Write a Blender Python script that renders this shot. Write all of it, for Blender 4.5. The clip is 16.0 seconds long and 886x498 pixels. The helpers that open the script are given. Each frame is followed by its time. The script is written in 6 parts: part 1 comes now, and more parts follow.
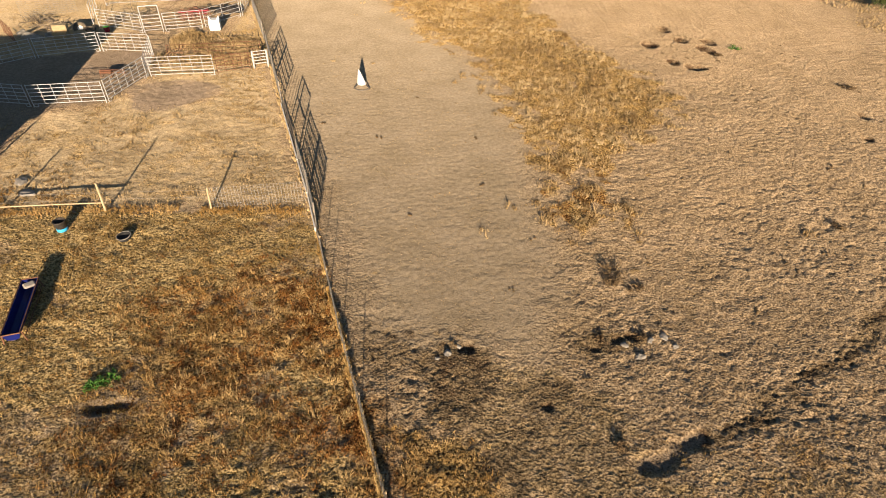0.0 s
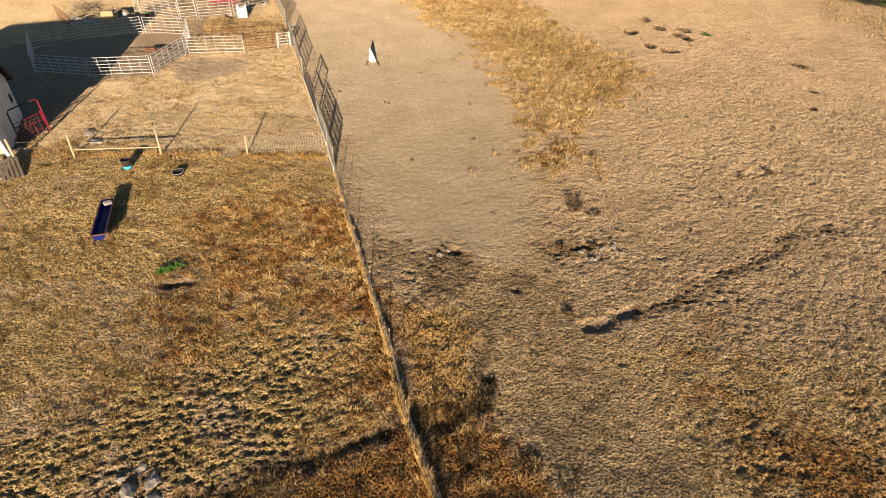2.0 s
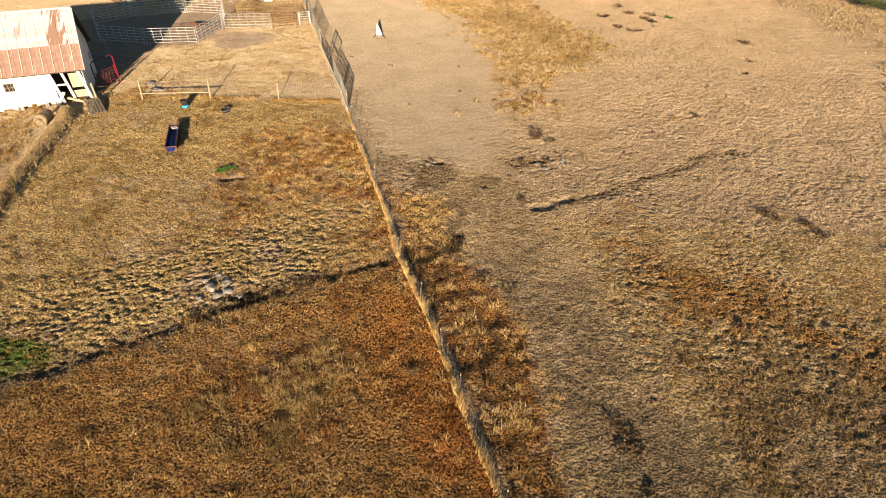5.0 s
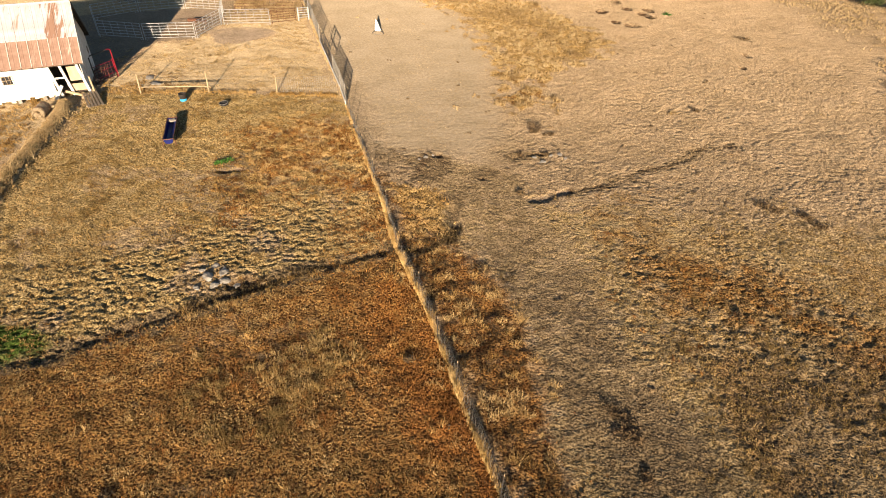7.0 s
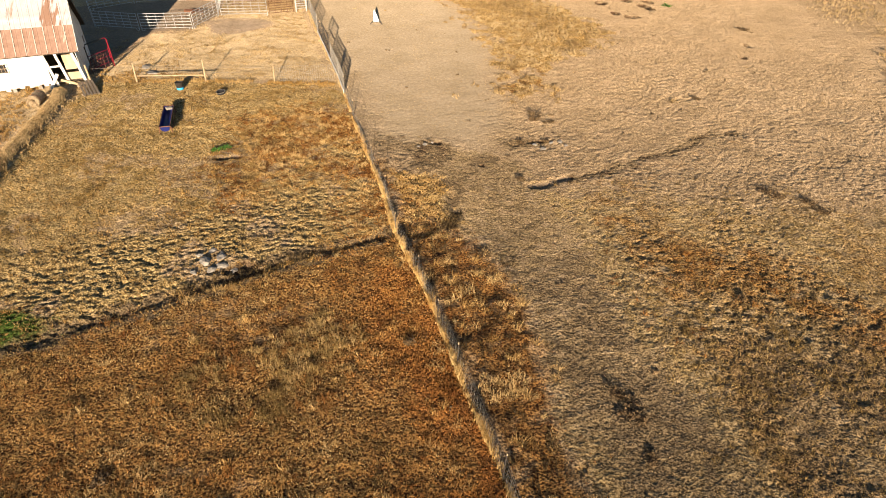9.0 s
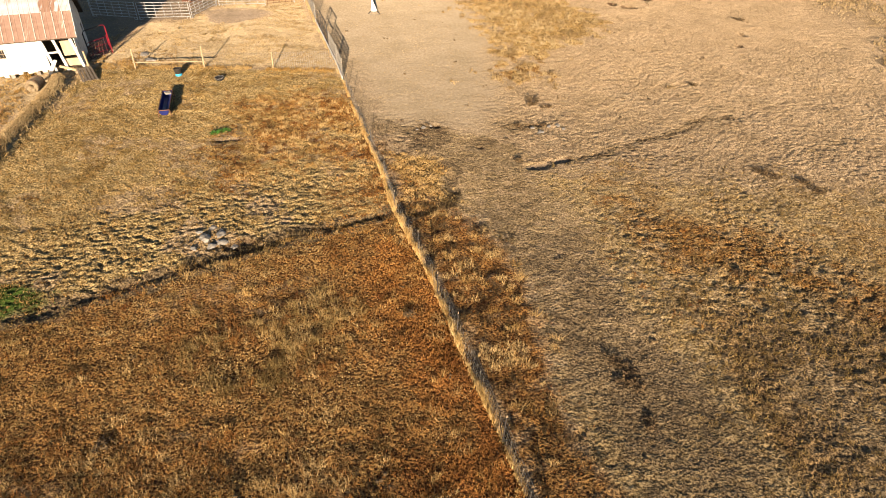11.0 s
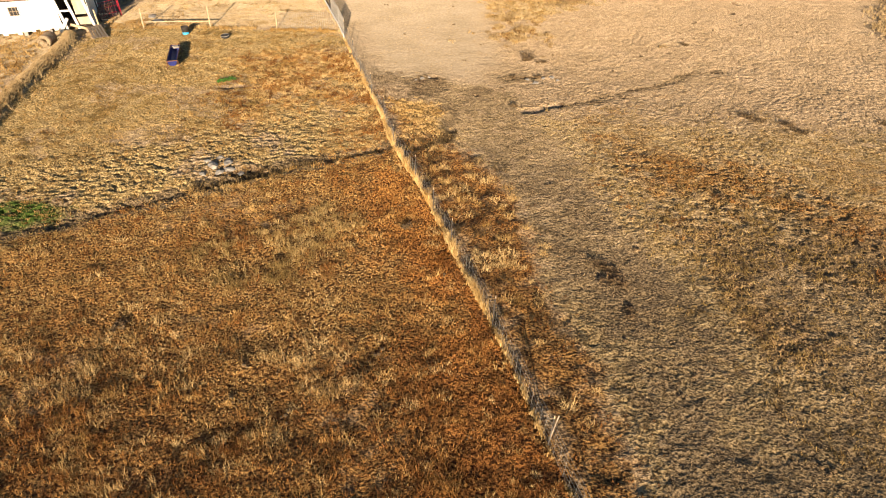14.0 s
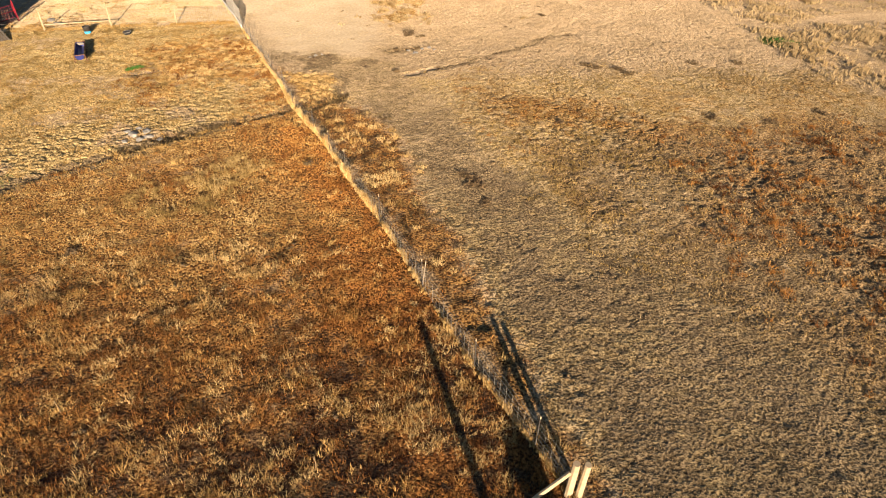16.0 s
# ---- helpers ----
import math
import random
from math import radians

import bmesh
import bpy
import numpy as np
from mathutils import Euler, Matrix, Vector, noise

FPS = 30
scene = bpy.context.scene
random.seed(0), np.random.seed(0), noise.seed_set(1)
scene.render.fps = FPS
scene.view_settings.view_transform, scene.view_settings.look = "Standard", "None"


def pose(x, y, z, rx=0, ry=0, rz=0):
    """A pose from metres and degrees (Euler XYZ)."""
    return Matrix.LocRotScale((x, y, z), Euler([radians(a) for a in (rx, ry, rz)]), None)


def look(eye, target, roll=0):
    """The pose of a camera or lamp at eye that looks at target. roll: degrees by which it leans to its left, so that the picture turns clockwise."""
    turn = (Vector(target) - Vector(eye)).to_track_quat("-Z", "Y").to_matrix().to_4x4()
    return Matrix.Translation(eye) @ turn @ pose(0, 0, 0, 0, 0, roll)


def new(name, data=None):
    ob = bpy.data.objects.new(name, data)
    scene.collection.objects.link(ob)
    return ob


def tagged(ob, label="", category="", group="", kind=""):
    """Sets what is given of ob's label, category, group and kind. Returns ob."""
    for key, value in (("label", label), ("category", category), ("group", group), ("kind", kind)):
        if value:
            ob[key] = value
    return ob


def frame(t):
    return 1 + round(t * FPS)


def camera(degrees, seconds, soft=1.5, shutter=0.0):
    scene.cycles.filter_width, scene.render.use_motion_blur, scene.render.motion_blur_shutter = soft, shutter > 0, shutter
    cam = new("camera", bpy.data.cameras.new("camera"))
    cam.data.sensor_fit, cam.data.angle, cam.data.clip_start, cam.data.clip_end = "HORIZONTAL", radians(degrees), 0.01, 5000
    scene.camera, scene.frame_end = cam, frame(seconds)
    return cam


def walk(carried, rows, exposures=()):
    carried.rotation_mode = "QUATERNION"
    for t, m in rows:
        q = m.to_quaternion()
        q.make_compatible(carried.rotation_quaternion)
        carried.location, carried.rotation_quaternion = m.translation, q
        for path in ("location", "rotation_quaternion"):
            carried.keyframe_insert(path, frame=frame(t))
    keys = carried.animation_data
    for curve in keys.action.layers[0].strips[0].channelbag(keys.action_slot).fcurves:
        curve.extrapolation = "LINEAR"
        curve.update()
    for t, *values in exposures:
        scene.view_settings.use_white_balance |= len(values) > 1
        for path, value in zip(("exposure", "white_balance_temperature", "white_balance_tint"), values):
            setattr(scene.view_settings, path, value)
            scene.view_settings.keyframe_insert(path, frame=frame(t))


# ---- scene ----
cam = camera(76.2, 16.0, soft=1.0)
PATH = [
    (0, (0.196, -5.232, 16.677), (0.304, -3.678, 15.423), 1.8),
    (0.5, (0.225, -6.479, 16.715), (0.330, -4.923, 15.464), 1.8),
    (1, (0.251, -8.161, 16.812), (0.354, -6.604, 15.561), 1.9),
    (1.5, (0.354, -10.117, 17.023), (0.448, -8.557, 15.775), 1.8),
    (2, (0.557, -12.198, 17.223), (0.639, -10.633, 15.981), 1.7),
    (2.5, (0.708, -14.368, 17.400), (0.783, -12.798, 16.162), 1.7),
    (3, (0.884, -16.499, 17.559), (0.953, -14.927, 16.325), 1.7),
    (3.5, (1.011, -18.480, 17.716), (1.077, -16.905, 16.485), 1.8),
    (4, (1.184, -20.402, 17.854), (1.245, -18.825, 16.626), 1.8),
    (4.5, (1.333, -21.985, 17.915), (1.393, -20.408, 16.687), 1.7),
    (5, (1.430, -22.680, 17.880), (1.490, -21.103, 16.652), 1.7),
    (5.5, (1.480, -22.870, 17.800), (1.541, -21.291, 16.574), 1.8),
    (6.2, (1.510, -22.930, 17.660), (1.572, -21.350, 16.435), 1.8),
    (7, (1.524, -22.981, 17.442), (1.586, -21.401, 16.217), 1.8),
    (7.5, (1.529, -23.049, 17.270), (1.591, -21.469, 16.045), 1.7),
    (8, (1.516, -23.097, 17.070), (1.580, -21.517, 15.846), 1.7),
    (8.5, (1.491, -23.140, 16.855), (1.556, -21.559, 15.632), 1.8),
    (9, (1.452, -23.171, 16.690), (1.520, -21.593, 15.463), 1.8),
    (11.5, (1.364, -24.739, 15.615), (1.442, -23.160, 14.389), 1.9),
    (12, (1.362, -25.731, 15.266), (1.439, -24.153, 14.039), 1.9),
    (12.5, (1.359, -26.305, 14.895), (1.431, -24.725, 13.672), 1.9),
    (13, (1.376, -26.441, 14.441), (1.458, -24.862, 13.217), 1.9),
    (13.5, (1.457, -26.654, 14.048), (1.535, -25.075, 12.822), 1.9),
    (14, (1.591, -27.185, 13.942), (1.663, -25.606, 12.716), 1.9),
    (14.5, (1.771, -28.202, 13.950), (1.837, -26.623, 12.724), 1.9),
    (15, (1.959, -29.699, 13.930), (2.024, -28.116, 12.709), 1.9),
    (15.5, (2.295, -31.738, 14.001), (2.413, -30.156, 12.784), 1.6),
    (16, (2.642, -34.194, 14.205), (2.958, -32.636, 12.992), 0.9),
]
walk(cam, [(t, look(eye, target, roll)) for t, eye, target, roll in PATH], [(0.0, 1.32), (3.0, 1.36), (9.0, 1.41), (12.5, 1.46), (15.0, 1.56), (16.0, 1.62)])

# ---- world and sun ----
SUN_EL = radians(12.4)
SUN_WAY = Vector((-0.037 * math.cos(SUN_EL), math.cos(SUN_EL), -math.sin(SUN_EL)))
world = bpy.data.worlds.new("sky")
scene.world = world
world.use_nodes = True
wn = world.node_tree.nodes
sky = wn.new("ShaderNodeTexSky")
sky.sky_type = "NISHITA"
sky.sun_disc = False
sky.sun_elevation = SUN_EL
sky.sun_rotation = radians(180.0)
sky.ozone_density = 2.5
sky.dust_density = 0.5
wn["Background"].inputs["Strength"].default_value = 0.042
world.node_tree.links.new(sky.outputs["Color"], wn["Background"].inputs["Color"])
sun = new("sun", bpy.data.lights.new("sun", "SUN"))
sun.data.energy = 5.0
sun.data.angle = radians(0.5)
sun.data.color = (1.0, 0.795, 0.58)
sun.matrix_basis = look((0, 0, 60), Vector((0, 0, 60)) + SUN_WAY)

# ---- materials ----
def material(name, rough=0.8, metal=0.0):
    m = bpy.data.materials.new(name)
    m.use_nodes = True
    b = m.node_tree.nodes["Principled BSDF"]
    b.inputs["Roughness"].default_value = rough
    b.inputs["Metallic"].default_value = metal
    b.inputs["Specular IOR Level"].default_value = 0.3
    return m, m.node_tree, b


def node(tree, kind, **values):
    n = tree.nodes.new(kind)
    for key, value in values.items():
        n.inputs[key.replace("_", " ")].default_value = value
    return n


def noise_of(tree, scale, detail=4.0, rough=0.6, coord="Object"):
    n = node(tree, "ShaderNodeTexNoise", Scale=scale, Detail=detail, Roughness=rough)
    c = tree.nodes.new("ShaderNodeTexCoord")
    tree.links.new(c.outputs[coord], n.inputs["Vector"])
    return n.outputs["Fac"]


def ramp(tree, fac, stops):
    n = tree.nodes.new("ShaderNodeValToRGB")
    while len(n.color_ramp.elements) < len(stops):
        n.color_ramp.elements.new(0.5)
    for e, (at, col) in zip(n.color_ramp.elements, stops):
        e.position, e.color = at, (*col, 1.0)
    tree.links.new(fac, n.inputs["Fac"])
    return n.outputs["Color"]


def mix(tree, fac, a, b, kind="MIX"):
    n = tree.nodes.new("ShaderNodeMix")
    n.data_type, n.blend_type = "RGBA", kind
    for key, v in ((0, fac), (6, a), (7, b)):
        if isinstance(v, (int, float)):
            n.inputs[key].default_value = v
        elif isinstance(v, tuple):
            n.inputs[key].default_value = (*v, 1.0)
        else:
            tree.links.new(v, n.inputs[key])
    return n.outputs[2]


def bump(tree, bsdf, height, strength=0.5, distance=0.02):
    n = node(tree, "ShaderNodeBump", Strength=strength, Distance=distance)
    tree.links.new(height, n.inputs["Height"])
    tree.links.new(n.outputs["Normal"], bsdf.inputs["Normal"])


def attribute(tree, name):
    n = tree.nodes.new("ShaderNodeAttribute")
    n.attribute_name = name
    return n.outputs["Fac"]


def weathered(name, dark, light, scale=6.0, rough=0.8, metal=0.0, bumpy=0.004, stain=None, stain_at=(0.5, 0.6), grain=60.0):
    """A worn surface: two tones in large patches, fine grain, and an optional stain with hard edges."""
    m, tree, b = material(name, rough, metal)
    big = noise_of(tree, scale, 5.0)
    col = ramp(tree, big, [(0.3, dark), (0.7, light)])
    fine = noise_of(tree, grain, 3.0)
    col = mix(tree, 0.35, col, ramp(tree, fine, [(0.3, (0.35, 0.35, 0.35)), (0.7, (1.0, 1.0, 1.0))]), "MULTIPLY")
    if stain:
        s = noise_of(tree, scale * 0.55, 6.0, 0.7)
        f = ramp(tree, s, [(stain_at[0], (0, 0, 0)), (stain_at[1], (1, 1, 1))])
        col = mix(tree, f, col, stain)
    tree.links.new(col, b.inputs["Base Color"])
    if bumpy:
        bump(tree, b, fine, 0.6, bumpy)
    return m


def ground_material():
    m, tree, b = material("soil", 0.95)
    b.inputs["Diffuse Roughness"].default_value = 1.0
    b.inputs["Specular IOR Level"].default_value = 0.1
    n_big = noise_of(tree, 0.35, 5.0, 0.6)
    n_mid = noise_of(tree, 1.7, 4.0, 0.55)
    n_fine = noise_of(tree, 4.6, 3.0, 0.55)
    n_grit = noise_of(tree, 11.0, 2.0, 0.5)
    n_speck = noise_of(tree, 17.0, 1.5, 0.5)
    coarse = ramp(tree, n_fine, [(0.38, (0, 0, 0)), (0.62, (1, 1, 1))])
    crumb = ramp(tree, n_grit, [(0.40, (0, 0, 0)), (0.57, (1, 1, 1))])
    tramp = mix(tree, crumb, (0.27, 0.19, 0.112), (0.505, 0.38, 0.236))
    sand = mix(tree, mix(tree, 0.6, crumb, n_mid), (0.275, 0.22, 0.15), (0.37, 0.298, 0.205))
    olive = mix(tree, crumb, (0.18, 0.125, 0.048), (0.58, 0.43, 0.205))
    straw = mix(tree, mix(tree, 0.5, crumb, n_mid), (0.30, 0.225, 0.13), (0.60, 0.475, 0.295))
    rust = mix(tree, crumb, (0.075, 0.033, 0.011), (0.42, 0.235, 0.078))
    gold = mix(tree, crumb, (0.11, 0.06, 0.018), (0.56, 0.38, 0.15))
    mud = mix(tree, crumb, (0.12, 0.085, 0.046), (0.295, 0.217, 0.126))
    ember = mix(tree, crumb, (0.085, 0.03, 0.009), (0.44, 0.195, 0.054))
    # dark dug earth, which also paints the shade of gaps and hollows
    dug_and_shade = mix(tree, crumb, (0.045, 0.024, 0.012), (0.12, 0.075, 0.042))
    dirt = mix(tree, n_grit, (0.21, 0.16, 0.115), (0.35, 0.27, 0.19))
    green = mix(tree, n_grit, (0.03, 0.06, 0.01), (0.11, 0.17, 0.03))
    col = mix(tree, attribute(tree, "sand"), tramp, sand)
    for name, c in (("olive", olive), ("straw", straw), ("gold", gold), ("rust", rust), ("ember", ember), ("mud", mud), ("dug_and_shade", dug_and_shade), ("dirt", dirt), ("green", green)):
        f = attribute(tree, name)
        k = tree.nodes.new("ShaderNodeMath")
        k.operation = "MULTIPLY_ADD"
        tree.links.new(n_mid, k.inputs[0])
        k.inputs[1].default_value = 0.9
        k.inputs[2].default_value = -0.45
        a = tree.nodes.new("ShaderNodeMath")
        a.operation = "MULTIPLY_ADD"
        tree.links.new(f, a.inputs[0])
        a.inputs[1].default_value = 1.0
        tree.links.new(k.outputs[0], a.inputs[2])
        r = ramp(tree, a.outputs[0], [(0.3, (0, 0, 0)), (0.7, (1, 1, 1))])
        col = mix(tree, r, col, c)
    calm = tree.nodes.new("ShaderNodeMath")
    calm.operation = "MULTIPLY_ADD"
    tree.links.new(attribute(tree, "calm"), calm.inputs[0])
    calm.inputs[1].default_value = -0.6
    calm.inputs[2].default_value = 0.75
    col = mix(tree, calm.outputs[0], col, ramp(tree, n_speck, [(0.36, (0.30, 0.26, 0.22)), (0.48, (1, 1, 1))]), "MULTIPLY")
    col = mix(tree, 0.55, col, mix(tree, coarse, (0.62, 0.60, 0.56), (1.0, 1.0, 1.0)), "MULTIPLY")
    col = mix(tree, 0.6, col, ramp(tree, n_big, [(0.32, (0.70, 0.68, 0.62)), (0.62, (1, 1, 1))]), "MULTIPLY")
    tree.links.new(col, b.inputs["Base Color"])
    h = tree.nodes.new("ShaderNodeMath")
    h.operation = "MULTIPLY_ADD"
    tree.links.new(n_fine, h.inputs[0])
    h.inputs[1].default_value = 0.9
    tree.links.new(n_grit, h.inputs[2])
    # hoof dents: rounded cells with an uneven outline
    cells = tree.nodes.new("ShaderNodeTexVoronoi")
    cells.inputs["Scale"].default_value = 3.3
    bent = tree.nodes.new("ShaderNodeMix")
    bent.data_type = "VECTOR"
    bent.inputs[0].default_value = 0.16
    place = tree.nodes.new("ShaderNodeTexCoord")
    tree.links.new(place.outputs["Object"], bent.inputs[4])
    stir = tree.nodes.new("ShaderNodeTexNoise")
    stir.inputs["Scale"].default_value = 2.2
    tree.links.new(place.outputs["Object"], stir.inputs["Vector"])
    wide = tree.nodes.new("ShaderNodeVectorMath")
    wide.operation = "ADD"
    tree.links.new(place.outputs["Object"], wide.inputs[0])
    tree.links.new(stir.outputs["Color"], wide.inputs[1])
    tree.links.new(wide.outputs[0], bent.inputs[5])
    tree.links.new(bent.outputs[1], cells.inputs["Vector"])
    dent = ramp(tree, cells.outputs["Distance"], [(0.16, (0, 0, 0)), (0.42, (1, 1, 1))])
    depth = tree.nodes.new("ShaderNodeMath")
    depth.operation = "MULTIPLY"
    tree.links.new(dent, depth.inputs[0])
    tree.links.new(attribute(tree, "hoof"), depth.inputs[1])
    both = tree.nodes.new("ShaderNodeMath")
    both.operation = "MULTIPLY_ADD"
    tree.links.new(depth.outputs[0], both.inputs[0])
    both.inputs[1].default_value = 0.7
    tree.links.new(h.outputs[0], both.inputs[2])
    h = both
    h2 = tree.nodes.new("ShaderNodeMath")
    h2.operation = "MULTIPLY"
    tree.links.new(h.outputs[0], h2.inputs[0])
    tree.links.new(calm.outputs[0], h2.inputs[1])
    bump(tree, b, h2.outputs[0], 1.0, 0.11)
    return m


def blade_material(name, stops):
    """Dry or green blades: the tone of each tuft comes from its own attribute."""
    m, tree, b = material(name, 0.7)
    b.inputs["Diffuse Roughness"].default_value = 1.0
    b.inputs["Specular IOR Level"].default_value = 0.1
    col = ramp(tree, attribute(tree, "tone"), stops)
    n = noise_of(tree, 3.0, 4.0)
    col = mix(tree, 0.5, col, ramp(tree, n, [(0.3, (0.6, 0.55, 0.5)), (0.65, (1, 1, 1))]), "MULTIPLY")
    tree.links.new(col, b.inputs["Base Color"])
    thin = tree.nodes.new("ShaderNodeBsdfTranslucent")
    tree.links.new(col, thin.inputs["Color"])
    both = tree.nodes.new("ShaderNodeMixShader")
    both.inputs[0].default_value = 0.2
    tree.links.new(b.outputs[0], both.inputs[1])
    tree.links.new(thin.outputs[0], both.inputs[2])
    tree.links.new(both.outputs[0], tree.nodes["Material Output"].inputs["Surface"])
    return m


M_SOIL = ground_material()
M_RUSTY_BLADES = blade_material("rusty_blades", [(0.0, (0.055, 0.021, 0.007)), (0.35, (0.22, 0.088, 0.023)), (0.7, (0.40, 0.20, 0.054)), (1.0, (0.64, 0.44, 0.17))])
M_EMBER_BLADES = blade_material("ember_blades", [(0.0, (0.09, 0.03, 0.008)), (0.45, (0.29, 0.118, 0.027)), (1.0, (0.52, 0.27, 0.075))])
M_STRAW_BLADES = blade_material("straw_blades", [(0.0, (0.22, 0.14, 0.06)), (0.4, (0.40, 0.28, 0.13)), (1.0, (0.58, 0.44, 0.24))])
M_GOLD_BLADES = blade_material("golden_blades", [(0.0, (0.16, 0.078, 0.022)), (0.4, (0.42, 0.255, 0.08)), (1.0, (0.66, 0.48, 0.22))])
M_OLIVE_BLADES = blade_material("olive_blades", [(0.0, (0.12, 0.076, 0.024)), (0.4, (0.27, 0.18, 0.062)), (0.75, (0.42, 0.285, 0.105)), (1.0, (0.58, 0.42, 0.185))])
M_STUBBLE = blade_material("stubble", [(0.0, (0.16, 0.11, 0.06)), (0.5, (0.36, 0.26, 0.14)), (1.0, (0.55, 0.42, 0.24))])
M_GREEN_BLADES = blade_material("green_blades", [(0.0, (0.02, 0.05, 0.01)), (0.6, (0.07, 0.14, 0.025)), (1.0, (0.16, 0.25, 0.05))])
M_DARK_BLADES = blade_material("weed_blades", [(0.0, (0.05, 0.035, 0.018)), (0.6, (0.13, 0.09, 0.04)), (1.0, (0.26, 0.18, 0.08))])
M_GALV = weathered("galvanised_pipe", (0.44, 0.44, 0.43), (0.66, 0.65, 0.62), 4.0, 0.45, 0.25, 0.0)
M_WHITE = weathered("chalky_white_paint", (0.66, 0.63, 0.57), (0.86, 0.84, 0.79), 1.6, 0.75, 0.0, 0.003, (0.34, 0.27, 0.19), (0.60, 0.72))
M_OLD_WOOD = weathered("grey_weathered_wood", (0.20, 0.15, 0.10), (0.42, 0.34, 0.24), 5.0, 0.85, 0.0, 0.004)
M_GREY_WOOD = weathered("dark_grey_boards", (0.10, 0.08, 0.06), (0.24, 0.19, 0.14), 6.0, 0.9, 0.0, 0.004)
M_PALE_WOOD = weathered("pale_sunlit_wood", (0.36, 0.26, 0.15), (0.54, 0.42, 0.26), 5.0, 0.8, 0.0, 0.004)


def tin(name, dark, light, stain, at):
    """Old roofing tin: pale zinc with rust that has run down the slope."""
    m, tree, b = material(name, 0.6, 0.1)
    c = tree.nodes.new("ShaderNodeTexCoord")
    g = tree.nodes.new("ShaderNodeNewGeometry")
    k = node(tree, "ShaderNodeMapping")
    k.inputs["Rotation"].default_value = (0, 0, -0.38)
    k.inputs["Scale"].default_value = (3.2, 0.35, 0.35)
    tree.links.new(g.outputs["Position"], k.inputs["Vector"])
    n = node(tree, "ShaderNodeTexNoise", Scale=1.0, Detail=6.0, Roughness=0.65)
    tree.links.new(k.outputs["Vector"], n.inputs["Vector"])
    big = noise_of(tree, 2.0, 5.0)
    col = ramp(tree, big, [(0.3, dark), (0.7, light)])
    f = ramp(tree, n.outputs["Fac"], [(at[0], (0, 0, 0)), (at[1], (1, 1, 1))])
    col = mix(tree, f, col, stain)
    tree.links.new(col, b.inputs["Base Color"])
    return m


M_TIN = tin("rusted_tin_roof", (0.34, 0.345, 0.355), (0.49, 0.495, 0.505), (0.30, 0.215, 0.165), (0.58, 0.66))
M_TIN_WORN = tin("worn_tin_roof", (0.34, 0.345, 0.355), (0.49, 0.495, 0.505), (0.25, 0.15, 0.105), (0.45, 0.50))
M_RUST = weathered("rusty_iron", (0.11, 0.05, 0.03), (0.26, 0.12, 0.065), 7.0, 0.85, 0.1, 0.004)
M_RUST_TIN = tin("brown_rust_sheet", (0.235, 0.14, 0.10), (0.34, 0.225, 0.17), (0.50, 0.40, 0.33), (0.60, 0.68))
M_SEAM = weathered("pale_seam", (0.46, 0.38, 0.32), (0.66, 0.60, 0.54), 5.0, 0.6, 0.1, 0.0)
# gate red and maroon are darkened for the barn's shade
M_RED = weathered("faded_red_paint", (0.19, 0.010, 0.022), (0.32, 0.015, 0.03), 5.0, 0.45, 0.0, 0.0)
M_SHADED_MAROON = weathered("shaded_maroon_pipe", (0.06, 0.022, 0.026), (0.13, 0.05, 0.05), 7.0, 0.6, 0.2, 0.002)
M_DARK_STEEL = weathered("dark_steel", (0.035, 0.03, 0.028), (0.10, 0.085, 0.07), 8.0, 0.6, 0.5, 0.002)
M_WIRE = weathered("old_fence_wire", (0.22, 0.20, 0.17), (0.42, 0.38, 0.32), 8.0, 0.6, 0.4, 0.0)
M_TYRE = weathered("dusty_tyre_rubber", (0.07, 0.055, 0.04), (0.20, 0.16, 0.11), 6.0, 0.9, 0.0, 0.004)
M_BLACK = weathered("black_rubber", (0.012, 0.012, 0.013), (0.035, 0.034, 0.033), 9.0, 0.7, 0.0, 0.003)
M_BLUE = weathered("deep_blue_plastic", (0.004, 0.007, 0.07), (0.007, 0.014, 0.13), 3.0, 0.4, 0.0, 0.0)
M_CYAN = weathered("bright_blue_plastic", (0.03, 0.33, 0.62), (0.06, 0.46, 0.80), 5.0, 0.4, 0.0, 0.0)
M_STONE = weathered("pale_grey_stone", (0.20, 0.18, 0.15), (0.36, 0.325, 0.28), 3.0, 0.9, 0.0, 0.01)
M_INSIDE = weathered("dark_shed_boards", (0.03, 0.022, 0.016), (0.09, 0.065, 0.045), 4.0, 0.9, 0.0, 0.004)
M_NETTING = weathered("rusty_netting", (0.20, 0.145, 0.085), (0.46, 0.36, 0.23), 9.0, 0.85, 0.1, 0.012)
M_PLY = weathered("sunlit_plywood", (0.40, 0.31, 0.20), (0.54, 0.43, 0.29), 2.5, 0.8, 0.0, 0.002)
M_HAY = weathered("baled_hay", (0.28, 0.21, 0.11), (0.44, 0.345, 0.20), 9.0, 0.95, 0.0, 0.02)
M_SACK = weathered("white_woven_sack", (0.72, 0.72, 0.70), (0.86, 0.86, 0.84), 3.0, 0.7, 0.0, 0.004)

# ---- mesh helpers ----
def part(name, bm, mat, parent=None, label="", smooth=False):
    me = bpy.data.meshes.new(name)
    bmesh.ops.recalc_face_normals(bm, faces=bm.faces)
    bm.to_mesh(me)
    bm.free()
    me.materials.append(mat)
    if smooth:
        me.polygons.foreach_set("use_smooth", [True] * len(me.polygons))
    ob = new(name, me)
    if parent:
        ob.parent = parent
    if label:
        ob["label"] = label
    return ob


